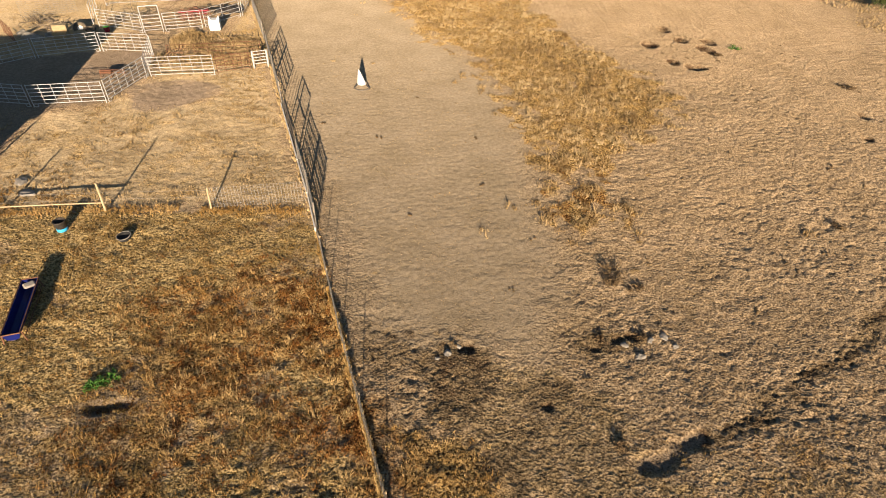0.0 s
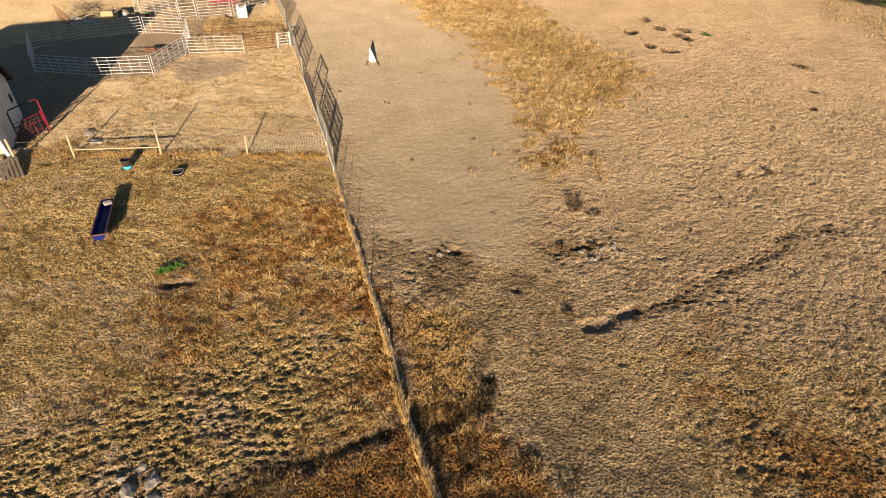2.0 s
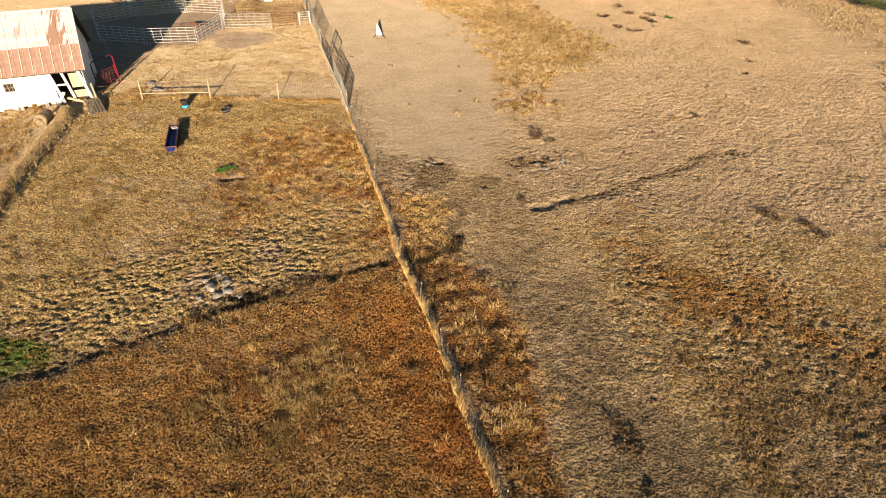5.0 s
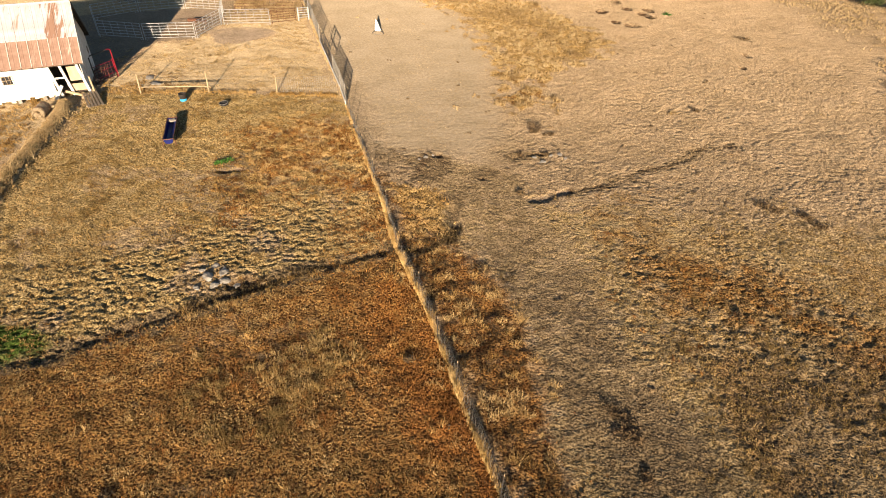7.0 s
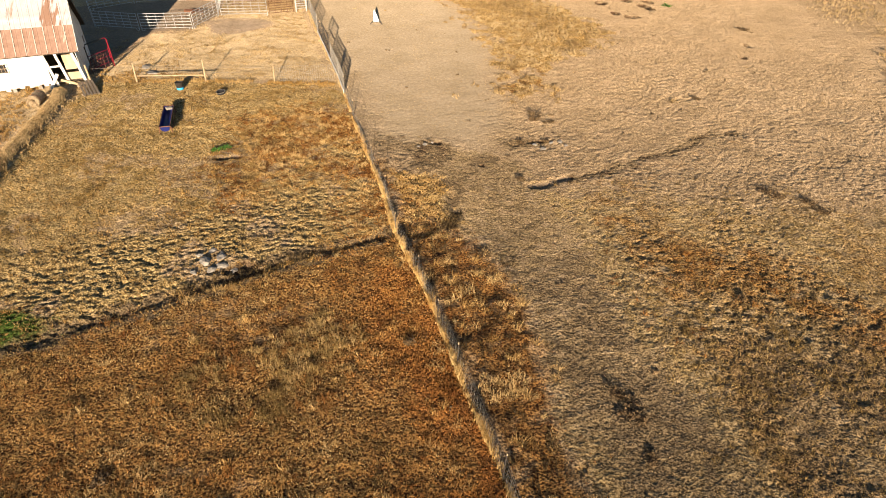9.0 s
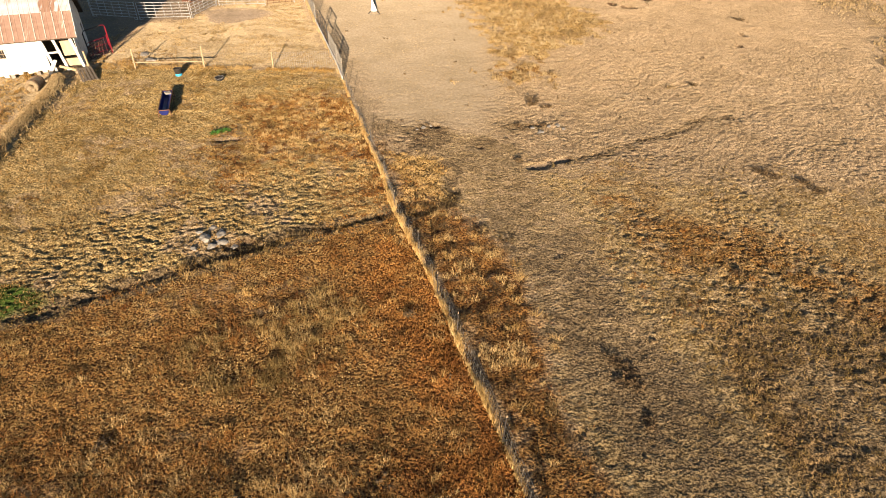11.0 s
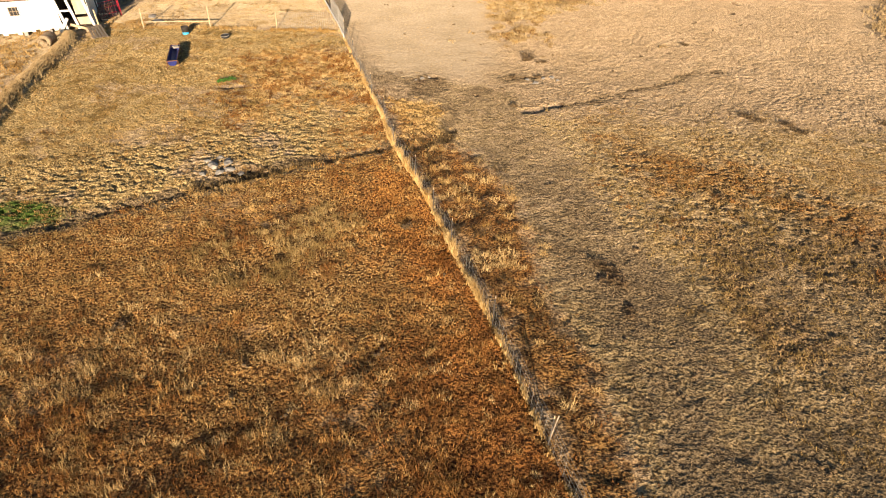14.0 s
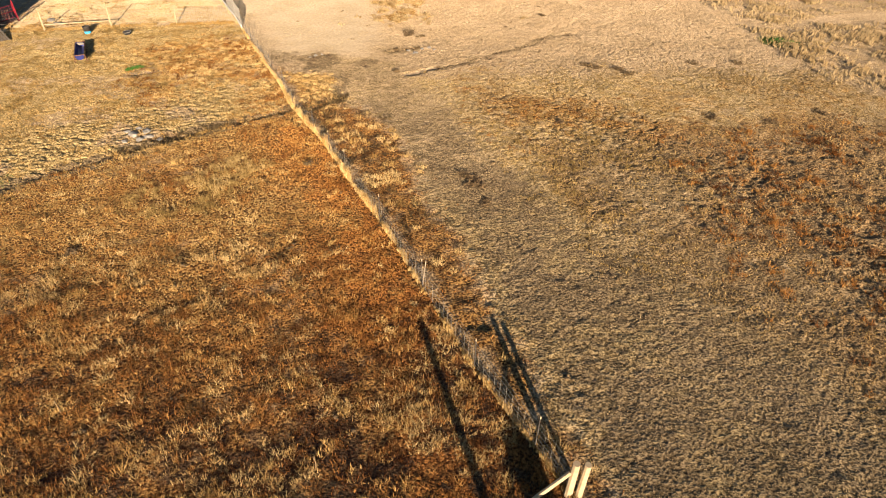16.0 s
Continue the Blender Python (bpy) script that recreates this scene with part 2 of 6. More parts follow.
def thing(name, m, label, category, group="", kind=""):
    ob = new(name)
    ob.empty_display_size = 0.2
    ob.matrix_basis = m
    return tagged(ob, label, category, group, kind)


def box(bm, centre, size, turn=None, bevel=0.0):
    r = bmesh.ops.create_cube(bm, size=1.0)
    m = Matrix.Translation(centre) @ (turn.to_4x4() if turn else Matrix.Identity(4)) @ Matrix.Diagonal((*size, 1.0))
    bmesh.ops.transform(bm, matrix=m, verts=r["verts"])
    if bevel:
        es = list({e for v in r["verts"] for e in v.link_edges})
        bmesh.ops.bevel(bm, geom=es, offset=bevel, segments=1, affect="EDGES")
    return bm


def tube(bm, points, r, sides=6, r_end=None):
    """A round bar along a line of points, closed at both ends."""
    pts = [Vector(p) for p in points]
    rings = []
    for i, p in enumerate(pts):
        d = (pts[min(i + 1, len(pts) - 1)] - pts[max(i - 1, 0)]).normalized()
        a = d.cross(Vector((0, 0, 1)) if abs(d.z) < 0.9 else Vector((1, 0, 0))).normalized()
        b = d.cross(a)
        rr = r if r_end is None else r + (r_end - r) * i / (len(pts) - 1)
        rings.append([bm.verts.new(p + (a * math.cos(k * math.tau / sides) + b * math.sin(k * math.tau / sides)) * rr) for k in range(sides)])
    for u, v in zip(rings, rings[1:]):
        for k in range(sides):
            bm.faces.new((u[k], u[(k + 1) % sides], v[(k + 1) % sides], v[k]))
    bm.faces.new(rings[0])
    bm.faces.new(rings[-1][::-1])
    return bm


def lathe(bm, profile, sides=24, ring=False):
    """A turned form round the z axis from (radius, height) pairs."""
    rings = [[bm.verts.new((r * math.cos(k * math.tau / sides), r * math.sin(k * math.tau / sides), z)) for k in range(sides)] for r, z in profile]
    for u, v in zip(rings, rings[1:]):
        for k in range(sides):
            bm.faces.new((u[k], u[(k + 1) % sides], v[(k + 1) % sides], v[k]))
    if ring:
        for k in range(sides):
            bm.faces.new((rings[-1][k], rings[-1][(k + 1) % sides], rings[0][(k + 1) % sides], rings[0][k]))
        return bm
    bm.faces.new(rings[0])
    bm.faces.new(rings[-1][::-1])
    return bm


def B():
    return bmesh.new()


def slab_between(bm, p, q, wide, thick, up=(0, 0, 1)):
    """A board from p to q."""
    p, q = Vector(p), Vector(q)
    d = (q - p)
    x = d.normalized()
    z = Vector(up)
    y = z.cross(x).normalized()
    z = x.cross(y)
    m = Matrix((x, y, z)).transposed()
    return box(bm, (p + q) / 2, (d.length, wide, thick), m)


# ---- ground ----
def lattice(ix, iy, seed):
    n = (ix.astype(np.int64) * 374761393 + iy.astype(np.int64) * 668265263 + seed * 1442695041) & 0x7FFFFFFF
    n = ((n ^ (n >> 13)) * 1274126177) & 0x7FFFFFFF
    n = (n ^ (n >> 16)) & 0xFFFFF
    return n / float(0xFFFFF)


def vnoise(x, y, seed):
    ix, iy = np.floor(x), np.floor(y)
    fx, fy = x - ix, y - iy
    fx, fy = fx * fx * (3 - 2 * fx), fy * fy * (3 - 2 * fy)
    a, b = lattice(ix, iy, seed), lattice(ix + 1, iy, seed)
    c, d = lattice(ix, iy + 1, seed), lattice(ix + 1, iy + 1, seed)
    return (a * (1 - fx) + b * fx) * (1 - fy) + (c * (1 - fx) + d * fx) * fy


def fbm(x, y, scale, seed, octaves=4):
    s, amp, tot = 0.0, 1.0, 0.0
    for o in range(octaves):
        s = s + amp * vnoise(x * scale * 2 ** o + 17.3 * o, y * scale * 2 ** o - 9.1 * o, seed + o)
        tot += amp
        amp *= 0.55
    return s / tot


def step(a, b, v):
    t = np.clip((v - a) / (b - a), 0, 1)
    return t * t * (3 - 2 * t)


def to_line(x, y, pts):
    """Distance to a line of points."""
    best = np.full(x.shape, 1e9)
    for (ax, ay), (bx, by) in zip(pts, pts[1:]):
        dx, dy = bx - ax, by - ay
        t = np.clip(((x - ax) * dx + (y - ay) * dy) / (dx * dx + dy * dy), 0, 1)
        best = np.minimum(best, np.hypot(x - ax - t * dx, y - ay - t * dy))
    return best


def area(x, y, poly, soft):
    """1 inside the polygon, falling to 0 over soft metres across its edge."""
    inside = np.zeros(x.shape, bool)
    for (ax, ay), (bx, by) in zip(poly, poly[1:] + poly[:1]):
        if ay != by:
            inside ^= ((ay > y) != (by > y)) & (x < (bx - ax) * (y - ay) / (by - ay) + ax)
    d = to_line(x, y, poly + poly[:1])
    return step(-soft, soft, np.where(inside, d, -d))


def pocks(x, y, cell, seed, keep=0.8):
    """Hoof marks: a dent in most cells of a jittered grid, 1 at the middle of each."""
    out = np.zeros(x.shape)
    gx, gy = np.floor(x / cell), np.floor(y / cell)
    for ox in (-1, 0, 1):
        for oy in (-1, 0, 1):
            cx, cy = gx + ox, gy + oy
            px = (cx + 0.15 + 0.7 * lattice(cx, cy, seed)) * cell
            py = (cy + 0.15 + 0.7 * lattice(cx, cy, seed + 1)) * cell
            r = cell * (0.26 + 0.24 * lattice(cx, cy, seed + 2))
            on = lattice(cx, cy, seed + 3) < keep
            out = np.maximum(out, np.where(on, 1 - step(0.45, 1.0, np.hypot(x - px, (y - py) * 1.2) / r), 0))
    return out


FENCE = [(-16.0, 56.0), (-11.9, 43.0), (-8.45, 30.9), (-5.2, 19.8), (-2.7, 10.1), (-0.6, 2.8), (0.05, -0.3), (1.4, -4.4), (2.75, -9.0), (4.05, -13.8), (5.1, -18.2), (6.1, -22.3), (7.6, -27.1)]
DITCH = [(-34, -17.5), (-22, -11.9), (-14.4, -7.9), (-11.0, -6.1), (-8.9, -4.9), (-6.9, -3.8), (-5.8, -3.1), (-3.6, -2.0), (-0.3, -0.5), (1.7, -0.4), (2.8, 0.3), (3.15, 1.6), (3.0, 3.0), (2.5, 4.3)]
CRACK = [(9.8, 5.05), (11.15, 5.75), (13.8, 6.8), (16.3, 7.95), (18.2, 9.2), (19.9, 10.7), (22.3, 11.3)]
PIT = [(7.55, 4.2), (8.3, 4.35), (9.0, 4.8), (9.9, 5.2)]
BERM = [(-21.0, -2.5), (-21.9, 2.0), (-22.8, 7.0), (-23.4, 11.0), (-23.9, 14.4), (-24.6, 16.3)]
GOLD = [(-4.0, 62.0), (-2.4, 56.4), (1.9, 46.0), (5.0, 40.5), (7.0, 31.8), (7.8, 26.8), (6.9, 22.6), (6.9, 18.4), (9.5, 17.1), (11.5, 17.8), (11.7, 21.4), (13.6, 24.6), (18.2, 29.2), (19.1, 33.8), (17.0, 38.2), (14.3, 46.3), (12.4, 57.0), (11.5, 64.0)]
STRIP = [(-1.9, 7.3), (-0.9, 7.2), (0.3, 3.6), (2.4, 0.3), (3.9, -1.6), (5.3, -3.4), (5.9, -6.4), (6.1, -8.7), (6.6, -11.8), (6.9, -14.0), (7.6, -18.0), (8.3, -24.0), (10.5, -47.0), (8.0, -47.0)] + FENCE[:4:-1][:8]
BARE = [(0.9, 8.6), (3.3, 9.0), (6.0, 8.7), (7.6, 6.2), (7.6, 4.2), (8.6, 1.1), (9.7, -2.0), (10.2, -7.0), (11.6, -11.0), (13.2, -16.0), (18.0, -28.0), (24.0, -47.0), (10.5, -47.0), (8.3, -24.0), (7.6, -18.0), (6.9, -14.0), (6.1, -8.7), (5.3, -3.4), (3.2, 0.0), (3.1, 3.2), (1.2, 5.6)]
CHURN = [(-2.6, 11.8), (-0.6, 11.3), (1.3, 10.4), (3.0, 9.6), (2.9, 7.0), (1.3, 5.9), (-1.1, 6.0), (-1.8, 7.9)]
POACH = [(12.6, -5.4), (15.8, -5.4), (19.4, -9.0), (20.2, -11.5), (16.5, -18.0), (12.4, -18.0), (11.6, -11.5)]
LANE = [(-15.0, 56.0), (-15.0, 75.0), (-6.0, 75.0), (-4.0, 62.0), (-2.4, 56.4), (1.9, 46.0), (5.0, 40.5), (7.0, 31.8), (7.8, 26.8), (6.9, 22.6), (6.8, 17.0), (6.8, 12.0), (5.0, 9.0), (1.0, 9.5), (-1.6, 10.0), (-4.6, 19.8), (-7.8, 30.9), (-11.2, 43.0)]
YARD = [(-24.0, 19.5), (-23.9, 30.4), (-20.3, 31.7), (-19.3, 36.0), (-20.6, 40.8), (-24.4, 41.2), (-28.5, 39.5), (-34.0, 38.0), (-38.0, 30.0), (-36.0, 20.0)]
HILL = [(60.0, 80.0), (46.0, 60.0), (44.5, 46.0), (45.3, 36.0), (44.5, 28.0), (39.5, 20.0), (40.5, 14.5), (38.2, 9.0), (37.2, 3.0), (37.3, -1.4), (38.6, -5.0), (50.0, -12.0), (120.0, -10.0), (120.0, 90.0)]
CORNER = [(23.0, -7.6), (19.8, -12.0), (18.2, -16.5), (18.6, -21.0), (20.0, -26.0), (34.0, -32.0), (46.0, -12.0), (32.0, -8.0)]
PADDOCK = [(-23.2, 18.6), (-5.2, 19.4), (-8.9, 30.9), (-12.3, 43.0), (-16.5, 56.0), (-15.0, 44.0), (-18.5, 43.0), (-19.0, 36.4), (-20.1, 31.4), (-24.0, 30.0)]
HOLES = [(21.3, 43.9, 0.85), (24.0, 48.0, 0.7), (24.5, 45.0, 0.7), (26.9, 44.6, 0.8), (25.8, 43.0, 0.8), (26.2, 41.9, 0.6), (21.8, 39.5, 0.6), (23.0, 38.5, 0.75), (23.8, 38.5, 0.5), (31.6, 29.6, 0.5), (29.7, 26.3, 0.45), (-10.75, 6.95, 0.5), (-10.2, 7.02, 0.5), (-9.7, 7.1, 0.42), (-6.7, -2.95, 0.6), (-7.3, -3.3, 0.45), (2.2, 9.3, 0.4), (8.9, 9.8, 0.42), (8.3, 9.7, 0.36), (7.3, 9.2, 0.3), (3.1, 1.6, 0.3), (4.9, 6.6, 0.3)]


def fence_x(y):
    return np.interp(-y, [-p[1] for p in FENCE], [p[0] for p in FENCE])


def ditch_y(x):
    return np.interp(x, [p[0] for p in DITCH[:-1]], [p[1] for p in DITCH[:-1]])


def regions(x, y):
    """How far each ground cover holds at a place."""
    wx = x + 1.6 * (fbm(x, y, 0.45, 11) - 0.5) + 0.9 * (fbm(x, y, 1.7, 12) - 0.5)
    wy = y + 1.6 * (fbm(x, y, 0.45, 13) - 0.5) + 0.9 * (fbm(x, y, 1.7, 14) - 0.5)
    left = step(0.3, -0.1, x - fence_x(y)) * (y < 58)
    r = {}
    r["sand"] = area(wx, wy, LANE, 2.2)
    r["gold"] = step(0.30, 0.75, area(wx, wy, GOLD, 3.2) + 1.5 * (fbm(x, y, 0.8, 25) - 0.5) - 0.35 * step(1.8, 0.6, np.abs(wy - 21.8)) * step(12.5, 10.5, wx))
    r["strip"] = area(wx, wy, STRIP, 1.0)
    r["bare"] = area(wx, wy, BARE, 1.2)
    r["hill"] = area(wx, wy, HILL, 1.4) * (1 - step(1.2, 0.7, np.hypot((wx - 50.5) / 7.0, (wy - 11.6) / 2.0)))
    r["corner"] = area(wx, wy, CORNER, 4.0)
    r["paddock"] = np.maximum(area(wx, wy, PADDOCK, 0.8), left * step(-23.0, -25.0, wx) * step(4, 8, y) * step(60, 55, y) * 0.9)
    south = left * step(0.25, -0.35, wy - ditch_y(x) * 0.5 - ditch_y(wx) * 0.5)
    r["south"] = south
    past = left * (1 - south) * step(19.2, 18.2, wy) * step(-24.4, -22.4, x)
    r["pasture"] = past
    r["trod"] = past * step(8.6, 4.2, wy - ditch_y(x) + 2.5 * (fbm(x, y, 0.3, 56) - 0.5)) * (0.35 + 0.65 * step(-1.0, -4.5, wx))
    r["patchy"] = past * step(0.42, 0.60, fbm(x, y, 0.22, 20) + 0.10 * step(-11, -18, x))
    r["bronze"] = past * (1 - r["trod"]) * step(-13.0, -5.5, wx + 5.0 * (fbm(x, y, 0.3, 26) - 0.5)) * step(16.0, 11.0, wy + 3.0 * (fbm(x, y, 0.3, 125) - 0.5)) * (0.65 + 0.35 * step(0.40, 0.55, fbm(x, y, 0.35, 15)))
    r["right"] = (1 - left) * (1 - r["sand"]) * (1 - r["gold"]) * (1 - r["strip"]) * (1 - r["hill"])
    r["dry_right"] = r["right"] * (1 - r["bare"]) * step(7.0, 1.0, wy + 0.12 * (wx - 12.0))
    r["tawny"] = r["right"] * step(3.4, 0.8, to_line(wx, wy, [(12.0, 1.0), (14.0, -1.5), (16.5, -4.0), (22.0, -8.0), (30.0, -9.0)])) * step(0.36, 0.52, fbm(x, y, 0.6, 16))
    r["burnt"] = r["gold"] * step(4.2, 2.2, np.hypot(wx - 9.3, (wy - 19.8) * 0.9)) * step(0.38, 0.5, fbm(x, y, 0.9, 17))
    r["ember"] = south * step(5.6, 1.2, fence_x(y) - x) * step(0.36, 0.55, fbm(x, y, 0.45, 18))
    r["churn"] = (1 - left) * np.maximum(np.maximum(area(wx, wy, CHURN, 0.7), step(1.2, 0.7, np.hypot((wx - 8.1) / 1.5, (wy - 9.4) / 0.8))), 0.8 * step(1.1, 0.6, np.hypot((wx - 4.9) / 1.6, (wy - 7.2) / 0.7)) * step(0.45, 0.55, fbm(x, y, 1.1, 27)))
    r["poach"] = (1 - left) * area(wx, wy, POACH, 2.2) * step(0.34, 0.5, fbm(x, y, 0.35, 28))
    r["red"] = (1 - left) * np.clip(step(1.5, 0.6, np.hypot((wx - 11.4) / 1.5, wy - 1.2)) + 0.7 * step(1.7, 0.4, to_line(wx, wy, [(10.6, -2.4), (11.2, -5.0), (12.6, -8.0)])) + 0.8 * step(3.6, 1.0, to_line(wx, wy, [(14.0, -3.0), (18.0, -5.0), (22.0, -7.0)])), 0, 1) * step(0.36, 0.54, fbm(x, y, 0.7, 29))
    r["sward"] = (1 - left) * area(wx, wy, [(-0.9, 6.0), (1.2, 5.8), (2.6, 4.4), (3.1, 1.8), (2.9, 0.4), (0.4, 0.4)], 0.5)
    r["trail"] = step(1.9, 0.5, to_line(wx, wy, [(8.5, 9.6), (10.5, 10.8), (12.2, 12.5), (13.9, 14.4), (15.7, 15.3), (17.5, 17.5)]))
    r["crack"] = step(0.6, 0.15, to_line(wx, wy, CRACK))
    r["pit"] = step(0.46, 0.06, to_line(x, y, PIT) + 0.5 * (fbm(x, y, 1.6, 31) - 0.5))
    r["fence_row"] = step(0.5, 0.1, to_line(x, y, FENCE[3:]))
    r["left"] = left
    return r


def wxy(v, seed):
    return v + 1.5 * (fbm(v * 0.7, v * 0.3 + seed, 0.6, seed) - 0.5)


def relief(x, y, r):
    ditch = to_line(x, y, DITCH)
    wob = 0.25 * (fbm(x, y, 1.6, 31) - 0.5)
    h = 0.30 * (fbm(x, y, 0.07, 21, 3) - 0.5) + 0.10 * (fbm(x, y, 0.5, 22) - 0.5) + 0.05 * (fbm(x, y, 2.6, 23, 3) - 0.5)
    h = h * (1 - 0.7 * r["sand"])
    hoof = np.clip(r["right"] * (1 - 0.6 * r["bare"]) + 0.6 * r["trod"] + 0.3 * r["sand"] + 0.25 * r["pasture"], 0, 1.8) * (0.2 + 0.6 * step(0.36, 0.62, fbm(x, y, 0.16, 41)))
    px, py = x + 0.5 * (fbm(x, y, 1.1, 35) - 0.5), y + 0.5 * (fbm(x, y, 1.1, 36) - 0.5)
    hoof = hoof * (1 - 0.55 * step(2.0, 8.0, x) * step(16.0, 12.0, x) * step(1.0, 4.0, y) * step(14.0, 10.0, y)) + 0.45 * r["trail"]
    hoof = hoof * (1 - 0.6 * step(8.0, 16.0, y + 0.25 * x) * r["right"])
    hoof = hoof * (1 - 0.35 * r["dry_right"] + 0.6 * r["dry_right"] * step(4.5, 1.5, to_line(wxy(x, 43), wxy(y, 44), [(13.0, 0.0), (17.5, -5.0), (21.0, -13.0), (24.0, -24.0)])))
    h = h - 0.055 * hoof * pocks(px, py, 0.44, 51, 0.45) - 0.075 * hoof * (1 - r["trod"]) * pocks(px, py, 0.33, 61, 0.65) - 0.14 * r["trod"] * pocks(px, py, 0.31, 65, 0.85) + (0.055 - 0.035 * r["sand"]) * (fbm(x, y, 3.6, 24, 3) - 0.5)
    far = r["right"] * step(6.0, 12.0, y + 0.25 * x)
    h = h - 0.05 * far * pocks(px, py, 0.27, 75, 0.75) * step(0.36, 0.52, fbm(x, y, 0.13, 83))
    rough = np.clip(r["south"] + r["strip"] + r["gold"] * 0.5 + r["bronze"] + r["hill"] + r["corner"] + r["sward"], 0, 1)
    h = h + rough * (0.16 - 0.08 * r["south"]) * (fbm(x, y, 2.0, 71, 3) - 0.4)
    h = h + 0.05 * r["pasture"] * (fbm(x, y, 3.5, 73, 3) - 0.5)
    h = h - (0.02 + 0.16 * step(0.42, 0.65, fbm(x, y, 0.7, 33))) * step(0.42, 0.05, ditch + 1.6 * wob) - 0.06 * step(1.5, 0.2, ditch) * step(3.0, 0.0, x)
    h = h - 0.015 * r["crack"] - 0.09 * r["crack"] * pocks(px, py, 0.33, 55, 0.9) - 0.12 * r["pit"] - 0.05 * r["poach"] * pocks(px, py, 0.36, 67, 0.7) - 0.045 * r["churn"] * pocks(px, py, 0.29, 69, 0.7) + 0.03 * r["churn"] * (fbm(x, y, 2.4, 72, 3) - 0.5)
    for hx, hy, hr in HOLES:
        d = np.hypot(x - hx, (y - hy) * (0.75 if hy > 20 else 1.5)) + (0.8 if hy > 20 else 1.9) * wob
        h = h - min(0.36 * hr, 0.22) * step(hr, hr * 0.3, d)
    berm = to_line(x, y, BERM)
    h = h + 0.3 * step(1.0, 0.05, berm + 0.3 * wob)
    return h


def spread(lo, hi, fine, far, grow=1.16):
    mid = list(np.arange(lo, hi + 1e-6, fine))
    s, out_lo, out_hi, a, b = fine, [], [], lo, mid[-1]
    while b < far:
        s *= grow
        a, b = a - s, b + s
        out_lo.append(a)
        out_hi.append(b)
    return np.array(out_lo[::-1] + mid + out_hi)


def grid_mesh(name, xs, ys, z):
    me = bpy.data.meshes.new(name)
    nx, ny = len(xs), len(ys)
    X, Y = np.meshgrid(xs, ys)
    co = np.stack([X, Y, z], -1).reshape(-1, 3).astype(np.float32)
    i = np.arange(nx * ny).reshape(ny, nx)
    q = np.stack([i[:-1, :-1], i[:-1, 1:], i[1:, 1:], i[1:, :-1]], -1).reshape(-1, 4).astype(np.int32)
    me.vertices.add(len(co))
    me.vertices.foreach_set("co", co.ravel())
    me.loops.add(q.size)
    me.loops.foreach_set("vertex_index", q.ravel())
    me.polygons.add(len(q))
    me.polygons.foreach_set("loop_start", np.arange(len(q), dtype=np.int32) * 4)
    me.polygons.foreach_set("loop_total", np.full(len(q), 4, np.int32))
    me.polygons.foreach_set("use_smooth", np.ones(len(q), bool))
    me.update(calc_edges=True)
    return me


GX = spread(-25.0, 37.0, 0.11, 1500.0, 1.1)
GY = spread(-29.0, 46.0, 0.11, 1500.0, 1.1)
gx, gy = np.meshgrid(GX, GY)
R = regions(gx, gy)
gz = relief(gx, gy, R)
fade = step(200.0, 70.0, np.hypot(gx, gy))
gz = gz * fade
ground_me = grid_mesh("ground", GX, GY, gz)
# keeps the painted gap shade to the ground in view
SEEN_GROUND = np.maximum(step(-3.0, 0.0, gx + 10.0 + 0.55 * (gy + 24.4)), step(-4.0, 0.0, gy)) * step(-31.0, -28.0, gy)
# dark colour for dug holes, plus painted shade in clump gaps, pit, crack, ditch
DUG_AND_SHADE = 0.32 * SEEN_GROUND * np.clip(R["south"] + R["strip"] * (1 - R["sward"]) * 1.2 + 0.9 * R["bronze"], 0, 1.2) * step(0.46, 0.60, fbm(gx, gy, 1.7, 118)) + 0.7 * SEEN_GROUND * R["south"] * step(-16, -26, gy) * step(0.34, 0.54, fbm(gx, gy, 1.1, 57)) + 0.5 * R["pit"] + 0.45 * R["churn"] * step(0.52, 0.62, fbm(gx, gy, 1.5, 30)) + 0.45 * R["crack"] * step(0.46, 0.58, fbm(gx, gy, 2.2, 65)) + 0.55 * step(0.44, 0.56, fbm(gx, gy, 0.9, 64)) * step(0.4, 0.1, to_line(gx, gy, DITCH) + 0.5 * (fbm(gx, gy, 1.6, 31) - 0.5))
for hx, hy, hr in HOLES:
    DUG_AND_SHADE = np.maximum(DUG_AND_SHADE, 0.6 * step(hr * 1.25, hr * 0.6, np.hypot(gx - hx, (gy - hy) * (0.7 if hy > 20 else 1.2)) + 0.45 * (fbm(gx, gy, 1.6, 31) - 0.5)))
